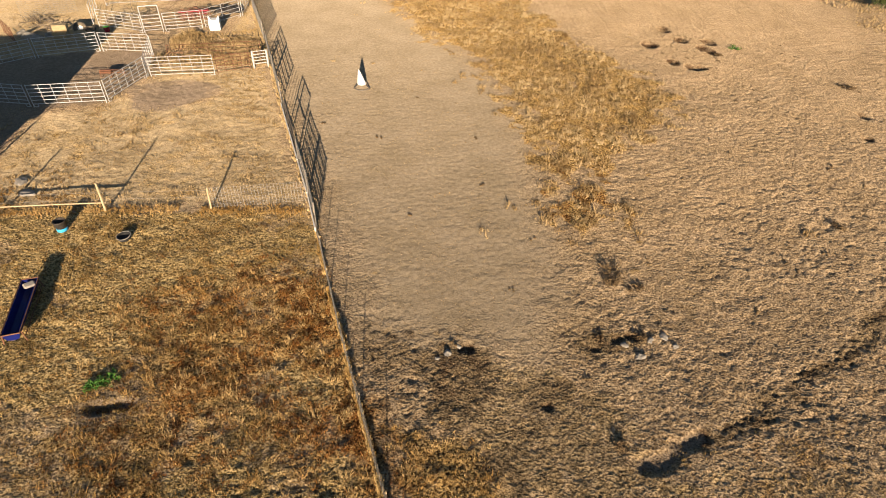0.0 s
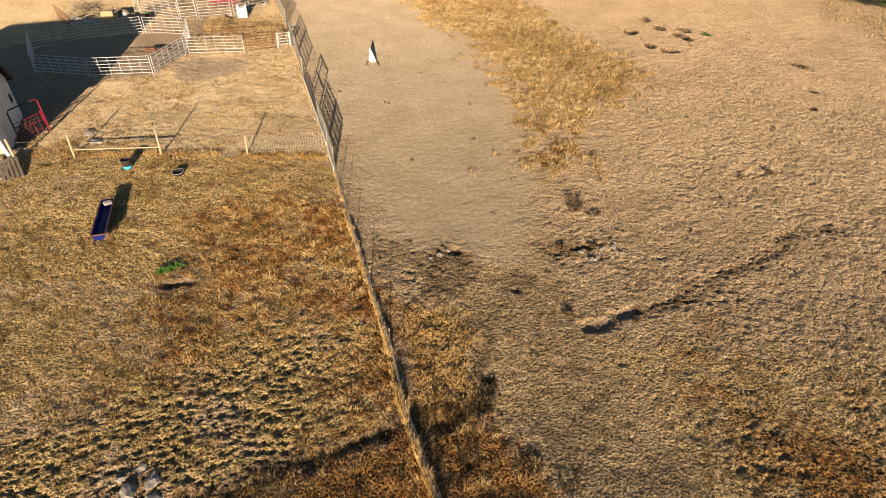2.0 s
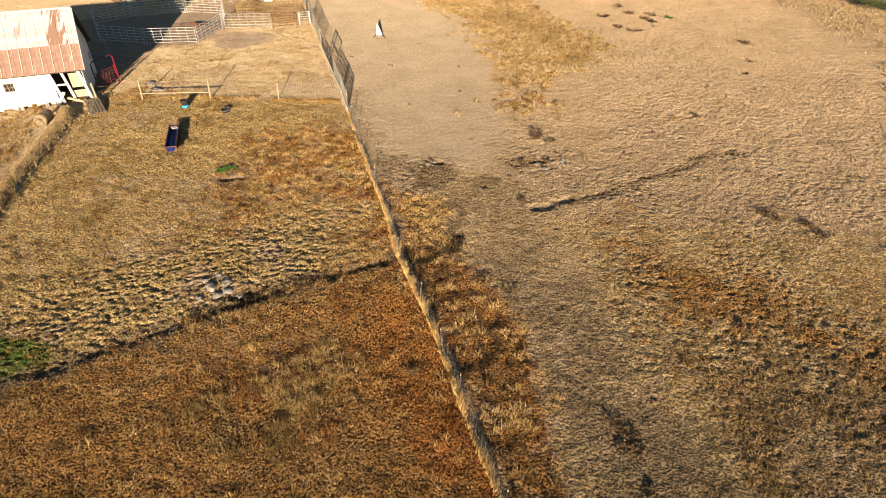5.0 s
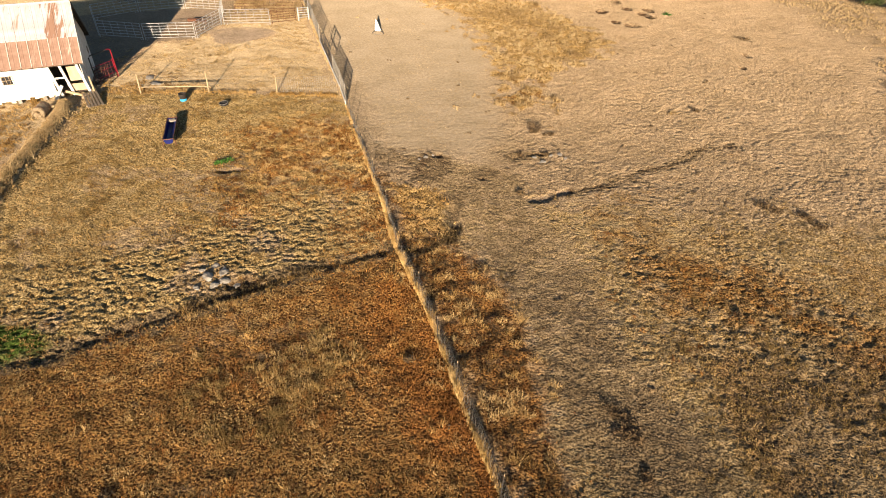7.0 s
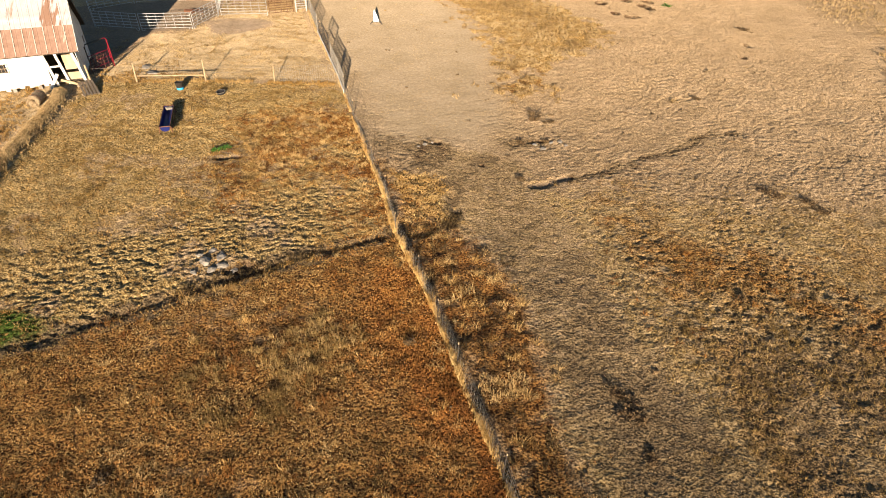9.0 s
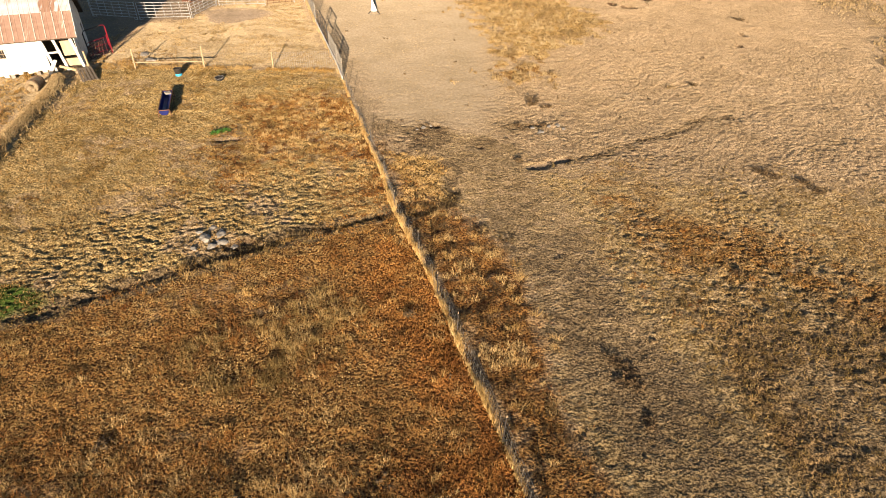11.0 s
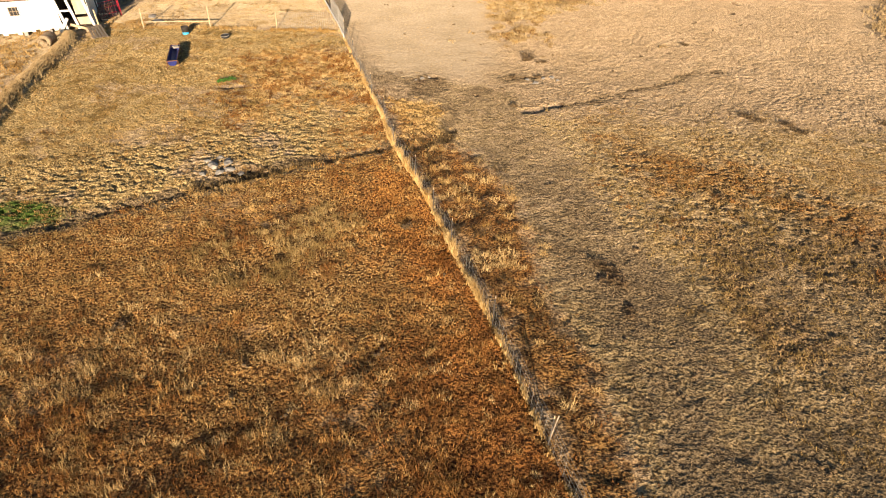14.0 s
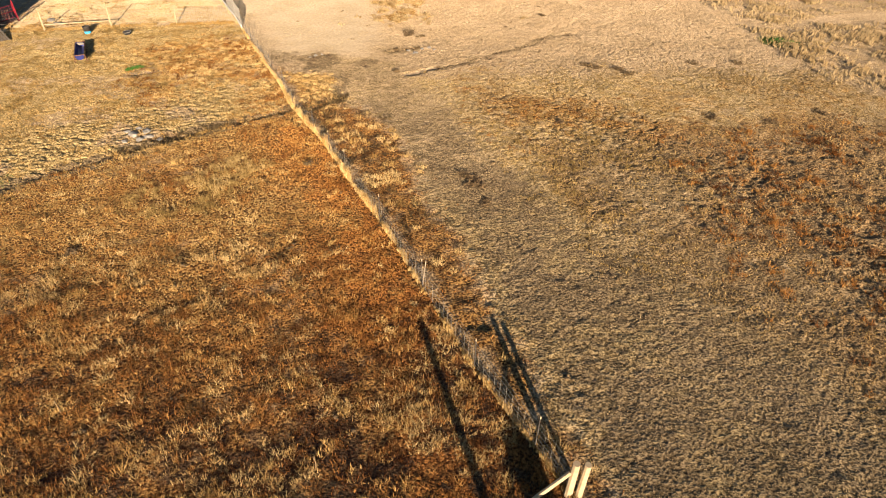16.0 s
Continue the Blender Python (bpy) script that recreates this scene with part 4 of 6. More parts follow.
    blades("corner_grass", x, y, 0.05 + 0.15 * fbm(x, y, 0.9, 114), tone_of(x, y, 115, 0.7, 0.5, 1.4), M_GOLD_BLADES, "long brown grass clumps", 5, 0.012, 1.2, "grass", True)
    tussocks("corner_tussocks", (17, -32), (40, -7), 1500, lambda x, y, r: r["corner"] * (0.2 + 0.8 * step(0.42, 0.58, fbm(x, y, 0.5, 113))), 0.3, 0.24, lambda x, y: 0.5 + 1.2 * (fbm(x, y, 0.5, 88) - 0.5), M_EMBER_BLADES, "large red-brown clumps at the edge of the rise", 8, 7, 0.012, 1.3)
    x, y = scatter((33, -12), (75, 75), 26000, lambda x, y, r: r["hill"] * step(0.38, 0.6, fbm(x, y, 0.35, 116)))
    blades("hill_grass", x, y, 0.15 + 0.3 * fbm(x, y, 0.9, 117), tone_of(x, y, 118, 0.3, 0.8, 0.9), M_STRAW_BLADES, "tall golden grass on the rise beyond the field", 5, 0.025, 0.9, "grass", True)
    x, y = scatter((33, -12), (52, 32), 16000, lambda x, y, r: r["hill"] * step(0.42, 0.6, fbm(x, y, 0.5, 133)))
    blades("rise_grass", x, y, 0.15 + 0.4 * fbm(x, y, 0.9, 134), tone_of(x, y, 135, 0.5, 0.75, 1.2), M_STRAW_BLADES, "tall golden clumps at the foot of the rise", 6, 0.016, 0.7)
    # the row left uncut under the wire
    t = rng.uniform(0, 1, 5600) ** 1.15
    y = 17.0 - 44.5 * t
    x = fence_x(y) + rng.normal(0, 0.045, len(y)) + 0.25 * (fbm(0 * y, y, 0.5, 130) - 0.5)
    gap = fbm(0 * y, y, 0.9, 132) > 0.33
    x, y = x[gap], y[gap]
    blades("fence_row_grass", x, y, (0.12 + 0.44 * step(0.25, 0.7, fbm(x, y, 1.6, 119)) * step(19, 8, y)) * (0.45 + 0.55 * step(-17, -9, y)) * (1 - 0.45 * step(-1.0, 6.0, y)) * rng.uniform(0.5, 1.2, len(x)), np.clip(tone_of(x, y, 120, 0.9, 0.72, 1.0) + rng.normal(0, 0.15, len(x)), 0, 1), M_GOLD_BLADES, "bleached uncut grass along the fence wire", 8, 0.010, 0.36)
    t = rng.uniform(0, 1, 1500)
    y = 58 - 40 * t
    x = fence_x(y) + rng.normal(0, 0.12, len(y))
    blades("fence_foot_grass", x, y, 0.10 + 0.2 * fbm(x, y, 0.8, 121), tone_of(x, y, 122, 0.6, 0.85, 0.5), M_STRAW_BLADES, "pale grass at the foot of the fence panels", 6, 0.014, 0.5)
    x = rng.uniform(-22.5, -5.4, 1500)
    y = 18.75 + rng.normal(0, 0.22, len(x)) + 0.5 * (fbm(x, 0 * x, 0.5, 62) - 0.5)
    keep = fbm(x, 0 * x, 0.6, 61) > 0.42
    x, y = x[keep], y[keep]
    blades("cross_fence_grass", x, y, 0.06 + 0.16 * fbm(x, y, 0.9, 60), tone_of(x, y, 59, 0.8, 0.6, 0.9), M_GOLD_BLADES, "golden tufts along the foot of the cross fence", 6, 0.012, 0.9)
    x, y = scatter((-24, 18.3), (-11, 25), 9000, lambda x, y, r: step(0.42, 0.60, fbm(x, y, 0.8, 54)) * step(1.0, 0.3, np.hypot((x + 20.5) / 5.5, (y - 19.6) / 3.6)))
    blades("corner_weeds", x, y, 0.05 + 0.16 * fbm(x, y, 0.9, 53), tone_of(x, y, 52, 0.8, 0.42, 1.4), M_GOLD_BLADES, "golden and brown weeds in the paddock corner", 5, 0.013, 1.0, "grass", True)
    tussocks("paddock_tufts", (-25, 18.5), (-8, 45), 1500, lambda x, y, r: r["paddock"] * clear(x, y) * step(0.44, 0.56, fbm(x, y, 0.35, 84)), 0.3, 0.16, lambda x, y: 0.62 + 0.9 * (fbm(x, y, 0.4, 122) - 0.5), M_STRAW_BLADES, "low straw tufts in the paddock", 7, 6, 0.018, 1.4)
    tussocks("barn_weeds", (-32, 2), (-22, 18), 1100, lambda x, y, r: r["left"] * step(-0.8, -1.6, x - np.interp(y, [-2.5, 7.0, 16.3], [-21.0, -22.8, -24.6])) * (0.3 + 0.7 * step(0.42, 0.56, fbm(x, y, 0.4, 121))), 0.34, 0.2, lambda x, y: 0.5 + 1.2 * (fbm(x, y, 0.4, 120) - 0.5), M_GOLD_BLADES, "golden brown weeds between the bank and the barn", 8, 6, 0.018, 1.3)
    k = rng.uniform(0, 1, 3600)
    bx, by = np.interp(k, np.linspace(0, 1, 6), [p[0] for p in BERM]), np.interp(k, np.linspace(0, 1, 6), [p[1] for p in BERM])
    bx = bx + rng.normal(0, 0.26, len(bx))
    blades("berm_grass", bx, by, 0.10 + 0.2 * fbm(bx, by, 0.8, 123), tone_of(bx, by, 124, 0.6, 0.75, 0.9), M_STRAW_BLADES, "tall straw-coloured grass on the bank", 7, 0.016, 0.9)
    x, y = scatter((-24, -12), (-11, -3), 7000, lambda x, y, r: 0.35 * step(2.6, 0.6, np.hypot((x + 15.9) * 0.7, (y + 6.9) * 1.5)) * r["left"])
    blades("green_grass", x, y, np.full(len(x), 0.055), tone_of(x, y, 125, 0.8, 0.55, 1.0), M_GREEN_BLADES, "fresh green grass in the damp ditch end", 6)
    # stubble and crumbs on the bare soil
    x, y = scatter((-6, -30), (38, 56), 250000, lambda x, y, r: seen(x, y) * np.clip(r["right"] + 0.75 * r["sand"], 0, 1) * step(70, 25, np.hypot(x - 4, y + 12)) * (0.35 + 0.65 * step(0.4, 0.6, fbm(x, y, 0.8, 126))))
    blades("soil_stubble", x, y, rng.uniform(0.02, 0.06, len(x)), tone_of(x, y, 127, 0.4, 0.55, 0.9), M_STUBBLE, "grazed stubble and crumbs over bare soil", 3, 0.018, 1.2, "grass", True)
    # dark weeds on the banks
    n = 700
    k = rng.uniform(0.30, 0.84, n)
    s = np.linspace(0, 1, len(DITCH))
    dx, dy = np.interp(k, s, [p[0] for p in DITCH]) + rng.normal(0, 0.3, n), np.interp(k, s, [p[1] for p in DITCH]) + rng.normal(0.1, 0.28, n)
    blades("ditch_weeds", dx, dy, rng.uniform(0.08, 0.2, n), rng.uniform(0.1, 0.7, n), M_DARK_BLADES, "dark dead weeds along the ditch", 6)


grow_grass()

# ---- panels and fences ----
def pipe_panel(name, p, q, tall, rails, posts, mat, label, category, group="", r=0.02, low=0.22, feet=True, r_post=None):
    """A welded pipe panel from p to q, standing on the ground."""
    p, q = Vector((*p, 0)), Vector((*q, 0))
    d = q - p
    long = d.length
    base = min(gh(p.x, p.y), gh(q.x, q.y))
    ob = thing(name, pose(p.x, p.y, base, rz=math.degrees(math.atan2(d.y, d.x))), label, category, group)
    rail_ob = None
    for k in range(rails):
        z = low + (tall - low - r) * k / (rails - 1)
        if rail_ob is None:
            rail_ob = part("rail", tube(B(), [(r, 0, 0), (long - r, 0, 0)], r), mat, ob)
            me = rail_ob.data
        else:
            rail_ob = new("rail", me)
            rail_ob.parent = ob
        rail_ob.location = (0, 0, z)
    me = None
    for k in range(posts):
        end = k in (0, posts - 1)
        x = 0.03 + (long - 0.06) * k / (posts - 1)
        if end:
            part("end_post", tube(B(), [(x, 0, 0.0), (x, 0, tall + 0.02)], (r_post or r) * 1.25), mat, ob)
        elif me is None:
            o = part("upright", tube(B(), [(0, 0, low), (0, 0, tall)], r * 0.85), mat, ob)
            me = o.data
            o.location = (x, 0.004, 0)
        else:
            o = new("upright", me)
            o.parent = ob
            o.location = (x, 0.004, 0)
    if feet:
        for x in (0.0, long):
            s = 1 if x == 0 else -1
            part("foot", tube(B(), [(x + s * 0.06, 0, low), (x + s * 0.06, 0, 0.06), (x + s * 0.12, 0, 0.02), (x + s * 0.26, 0, 0.02), (x + s * 0.32, 0, 0.06), (x + s * 0.32, 0, low)], r * 0.9), mat, ob)
    return ob


PEN = [(-24.7, 30.95), (-20.1, 31.62), (-19.05, 36.05), (-20.2, 40.65), (-24.35, 41.1), (-28.5, 39.4), (-31.75, 36.3), (-29.15, 31.65)]
for k in range(8):
    a, b = Vector(PEN[k]), Vector(PEN[(k + 1) % 8])
    s = (b - a).normalized() * 0.07
    pipe_panel("pen_fence", a + s, b - s, 1.52, 6, 7, M_GALV, "whitish galvanised pipe panel of the round pen", "corral panel", "round pen panels")
pipe_panel("pen_fence", (-18.85, 36.08), (-14.35, 36.66), 1.52, 6, 7, M_GALV, "whitish galvanised pipe panel running off the round pen", "corral panel", "round pen panels")
pipe_panel("rusty_gate", (-14.2, 36.72), (-11.95, 37.75), 1.35, 6, 5, M_RUST, "rusty brown pipe gate closing the paddock", "gate", "", 0.02, 0.2, False)
pipe_panel("small_gate", (-11.75, 37.85), (-10.7, 38.25), 1.3, 5, 2, M_GALV, "short white slatted gate beside the fence", "gate", "", 0.03, 0.35, False, 0.06)
pipe_panel("rusty_gate", (-18.6, 39.4), (-11.7, 40.6), 1.2, 4, 8, M_RUST, "long rusty rail fence standing in dry grass", "gate", "", 0.018, 0.3, False)
pipe_panel("yard_rail_fence", (-26.9, 46.9), (-22.65, 45.45), 1.55, 6, 6, M_GALV, "worn galvanised panel of the back yard", "corral panel", "back yard panels")
pipe_panel("yard_rail_fence", (-20.95, 45.95), (-18.05, 47.0), 1.55, 6, 4, M_GALV, "worn galvanised panel of the back yard", "corral panel", "back yard panels")
pipe_panel("yard_rail_fence", (-17.9, 47.15), (-15.5, 50.3), 1.55, 5, 3, M_GALV, "worn galvanised panel of the back yard", "corral panel", "back yard panels")
pipe_panel("yard_rail_fence", (-15.4, 50.5), (-15.6, 54.0), 1.55, 5, 4, M_GALV, "worn galvanised panel of the back yard", "corral panel", "back yard panels")
pipe_panel("yard_rail_fence", (-27.6, 47.4), (-29.4, 52.4), 1.7, 5, 4, M_GALV, "worn galvanised panel of the back yard", "corral panel", "back yard panels")
pipe_panel("yard_rail_fence", (-28.9, 53.2), (-16.5, 55.8), 1.5, 5, 11, M_GALV, "long far rail of the back yard", "corral panel", "back yard panels")
pipe_panel("wire_mesh_fence", (-34.6, 49.2), (-30.6, 51.2), 1.4, 9, 14, M_WIRE, "grey wire mesh stock panel", "stock panel", "", 0.012, 0.1, False)
pipe_panel("lattice_fence", (-34.0, 45.2), (-31.7, 42.6), 1.3, 7, 9, M_RUST, "dull red lattice stock panel", "stock panel", "", 0.018, 0.1, False)


def bow_gateway():
    ob = thing("gateway_frame", pose(-22.5, 45.4, gh(-22.5, 45.4), rz=20), "tall white pipe gateway frame", "gateway")
    w = 1.48
    part("side_post", tube(B(), [(0, 0, 0), (0, 0, 2.2)], 0.04), M_GALV, ob)
    part("side_post", tube(B(), [(w, 0, 0), (w, 0, 2.2)], 0.04), M_GALV, ob)
    part("top_bar", tube(B(), [(0.03, 0, 2.2), (w - 0.03, 0, 2.2)], 0.04), M_GALV, ob)
    for k in range(5):
        part("rail", tube(B(), [(0.03, 0, 0.25 + 0.3 * k), (w - 0.03, 0, 0.25 + 0.3 * k)], 0.022), M_GALV, ob)


bow_gateway()


def steel_post(x, y, tall, parent, lean=(0, 0)):
    z = gh(x, y)
    o = part("post", box(box(B(), (lean[0] / 2, lean[1] / 2, tall / 2 - 0.1), (0.035, 0.006, tall + 0.2)), (0, 0.016, tall / 2 - 0.1), (0.006, 0.03, tall + 0.2)), M_DARK_STEEL, parent)
    o.location = (x, y, z)
    t = part("post_top", box(B(), (0, 0.01, tall + 0.05), (0.032, 0.032, 0.1)), M_PALE_WOOD, o, "pale faded tip")
    return o


def wire_line(bm, pts, z, r):
    return tube(bm, [(x, y, gh(x, y) + z + dz) for x, y, dz in pts], r, 4)


def along(pts, gap):
    """Places every gap metres along a line."""
    out = []
    for (ax, ay), (bx, by) in zip(pts, pts[1:]):
        n = max(1, int(round(math.hypot(bx - ax, by - ay) / gap)))
        out += [(ax + (bx - ax) * k / n, ay + (by - ay) * k / n) for k in range(n)]
    return out + [pts[-1]]


def field_fence():
    """Woven wire on steel posts, half buried in uncut grass."""
    ob = thing("wire_fence", pose(0, 0, 0), "sagging woven wire fence on dark steel posts", "fence")
    low = [(float(fence_x(np.array(17.0))), 17.0)] + FENCE[4:]
    for y in (16.6, 14.6, 12.5, 9.6, 6.3, 2.9, -0.3, -3.9, -6.6, -9.0, -13.6, -18.2, -22.4, -25.6):
        steel_post(float(fence_x(np.array(y))), y, 1.25 + 0.1 * math.sin(y * 3.1), ob, (0.02 * math.sin(y), 0.02))
    line = along(low, 0.9)
    wob = [(x, y, 0.03 * math.sin(3.7 * k)) for k, (x, y) in enumerate(line)]
    for z in (0.15, 0.3, 0.48, 0.68, 0.9, 1.12):
        part("wire", wire_line(B(), wob, z, 0.0045), M_WIRE, ob)
    bm = B()
    for x, y in along(low, 0.32):
        z = gh(x, y)
        tube(bm, [(x, y, z + 0.1), (x, y, z + 0.92)], 0.0035, 3)
    tagged(part("netting", bm, M_WIRE, ob), kind="stuff")


field_fence()


def yard_fence():
    """The panels and posts of the fence between paddock and lane."""
    lab = "weathered steel pipe panel along the sandy lane"
    fx = lambda y: (float(fence_x(np.array(float(y)))) + 0.05, float(y))
    for a, b, tall, rails, posts in ((57.5, 52.6, 1.6, 8, 10), (52.3, 47.4, 1.6, 8, 10), (47.1, 44.0, 1.6, 8, 7), (40.6, 36.2, 1.55, 6, 7), (36.0, 31.6, 1.55, 6, 7), (23.6, 20.2, 1.5, 6, 9), (20.0, 17.2, 1.5, 6, 8)):
        pipe_panel("lane_pipe_fence", fx(a), fx(b), tall, rails, posts, M_WIRE, lab, "fence panel", "lane fence panels", 0.027, 0.15, False, 0.035)
    ob = thing("lane_fence", pose(0, 0, 0), "line of steel posts and a pale low board beside the lane", "fence")
    for y in (43.4, 42.5, 41.6, 31.0, 30.2, 29.4, 28.6, 24.1):
        x, yy = fx(y)
        steel_post(x, yy, 1.5, ob)
    for a, b in ((31.0, 27.2), (27.1, 23.4), (23.3, 19.9), (19.8, 16.8)):
        (ax, ay), (bx, by) = fx(a), fx(b)
        part("board", slab_between(B(), (ax - 0.09, ay, gh(ax, ay) + 0.2), (bx - 0.09, by, gh(bx, by) + 0.2), 0.05, 0.24), M_WHITE, ob, "whitewashed low board")
    for z in (0.5, 0.85, 1.2):
        part("wire", wire_line(B(), [(*fx(y), 0.0) for y in (44, 43, 42, 41, 40.6)], z, 0.005), M_WIRE, ob)
        part("wire", wire_line(B(), [(*fx(y), 0.0) for y in (31.6, 30.5, 29.5, 28.2)], z, 0.005), M_WIRE, ob)
    (ax, ay), (bx, by) = fx(28.0), fx(24.4)
    g = thing("lane_gate", pose(ax, ay, gh(ax, ay), rz=math.degrees(math.atan2(by - ay, bx - ax))), "tall dark steel gate in the lane fence", "gate")
    w = math.hypot(bx - ax, by - ay)
    for x in (0.0, 1.1, w):
        part("upright", box(B(), (x, 0, 0.95), (0.09, 0.06, 1.9)), M_DARK_STEEL, g)
    for z in (0.2, 1.05, 1.86):
        part("rail", box(B(), (w / 2, 0.002, z), (w, 0.05, 0.06)), M_DARK_STEEL, g)
    for k in range(1, 8):
        part("bar", tube(B(), [(w * k / 8, 0.01, 0.2), (w * k / 8, 0.01, 1.86)], 0.014), M_DARK_STEEL, g)


yard_fence()


def wood_post(name, x, y, tall, r, parent, mat, lean=(0.0, 0.0)):
    z = gh(x, y) - 0.15
    bm = tube(B(), [(x, y, z), (x + lean[0] * 0.5, y + lean[1] * 0.5, z + 0.15 + tall * 0.5), (x + lean[0], y + lean[1], z + 0.15 + tall)], r, 8, r * 0.86)
    return part(name, bm, mat, parent)


def cross_fence():
    ob = thing("paddock_fence", pose(0, 0, 0), "pale wooden posts with one low rail and wire netting", "fence")
    for x, y, tall in ((-20.05, 18.4, 1.48), (-15.03, 18.65, 1.66), (-9.95, 18.85, 1.28)):
        wood_post("post", x, y, tall, 0.055, ob, M_PALE_WOOD, (0.05, 0.03))
    part("rail", tube(B(), [(-20.2, 18.5, gh(-20, 18.4) + 0.46), (-17.5, 18.66, gh(-17.5, 18.6) + 0.5), (-14.9, 18.75, gh(-15, 18.65) + 0.48)], 0.035, 7), M_PALE_WOOD, ob)
    a, b = (-9.95, 18.92), (-5.15, 19.5)
    for k in range(8):
        z = 0.1 + 0.16 * k
        part("wire", wire_line(B(), [(a[0] + (b[0] - a[0]) * t, a[1] + (b[1] - a[1]) * t, 0) for t in (0, 0.33, 0.66, 1)], z, 0.005), M_WIRE, ob)
    bm = B()
    for k in range(31):
        t = k / 30
        x, y = a[0] + (b[0] - a[0]) * t, a[1] + (b[1] - a[1]) * t
        tube(bm, [(x, y, gh(x, y) + 0.06), (x, y, gh(x, y) + 1.24)], 0.005, 4)
    tagged(part("netting", bm, M_GALV, ob), kind="stuff")
    for z in (0.7, 1.1):
        part("wire", wire_line(B(), [(-23.0, 18.2, 0), (-20.05, 18.47, 0), (-15.03, 18.72, 0), (-9.95, 18.92, 0)], z, 0.005), M_WIRE, ob)


cross_fence()


def end_brace():
    ob = thing("brace_post", pose(0, 0, 0), "pale split wooden corner posts with a slanting brace", "fence post")
    wood_post("post", 7.52, -27.12, 1.45, 0.11, ob, M_PALE_WOOD, (0.03, 0.02))
    wood_post("post", 7.80, -27.16, 1.42, 0.10, ob, M_PALE_WOOD, (0.04, 0.0))
    part("brace", tube(B(), [(7.45, -27.08, gh(7.5, -27.1) + 1.05), (6.6, -27.25, gh(6.6, -27.2) + 0.5), (5.85, -27.4, gh(5.9, -27.4) - 0.02)], 0.06, 7), M_PALE_WOOD, ob)
    p = thing("fence_stake", pose(0, 0, 0), "leaning pale wooden stake in the wire fence", "fence post")
    wood_post("stake", 5.13, -18.1, 1.1, 0.024, p, M_OLD_WOOD, (0.16, 0.1))
    # unseen post, added to cast the long thin shadow
    g = thing("shadow_post", pose(0, 0, 0), "tall round wooden post out of view, added for its shadow", "gate post")
    wood_post("post", 5.75, -31.0, 2.4, 0.13, g, M_OLD_WOOD, (-0.62, 0.05))
    # unseen drum, a made-up body for the wide shadow
    d = thing("shadow_drum", pose(6.85, -29.5, gh(6.85, -29.5)), "unseen rusty ribbed steel drum, added for its shadow", "drum")
    part("body", lathe(B(), [(0.40, 0.0), (0.42, 0.03), (0.41, 0.3), (0.43, 0.33), (0.41, 0.36), (0.41, 0.64), (0.43, 0.67), (0.41, 0.7), (0.41, 0.97), (0.42, 1.0), (0.39, 0.98)]), M_RUST, d, "", True)


end_brace()

# ---- barn ----
BARN_TURN = 0.38
BARN = Matrix.Translation((-23.25, 17.87, 0.0)) @ Matrix.Rotation(BARN_TURN, 4, "Z")
BW, EAVE, RIDGE, BL = 6.87, 2.55, 5.84, 12.8


def roof_z(y):
    return EAVE + (RIDGE - EAVE) * (y / (BW / 2) if y < BW / 2 else (BW - y) / (BW / 2))


def sheet_mesh(wide, y0, y1, lift):
    """A ribbed roofing sheet on the front slope, from y0 to y1."""
    bm = B()
    cuts = [0.0, 0.05, 0.08, 0.11, 0.16, wide * 0.5 - 0.04, wide * 0.5, wide * 0.5 + 0.04, wide - 0.0]
    rise = [0.0, 0.0, 0.035, 0.0, 0.0, 0.0, 0.018, 0.0, 0.0]
    rows = []
    for y in (y0, (y0 + y1) / 2, y1):
        rows.append([bm.verts.new((x, y, roof_z(y) + lift + h)) for x, h in zip(cuts, rise)])
    for u, v in zip(rows, rows[1:]):
        for k in range(len(cuts) - 1):
            bm.faces.new((u[k], u[k + 1], v[k + 1], v[k]))
    ext = bmesh.ops.extrude_face_region(bm, geom=bm.faces[:])
    bmesh.ops.translate(bm, verts=[v for v in ext["geom"] if isinstance(v, bmesh.types.BMVert)], vec=(0, 0, -0.012))
    return bm


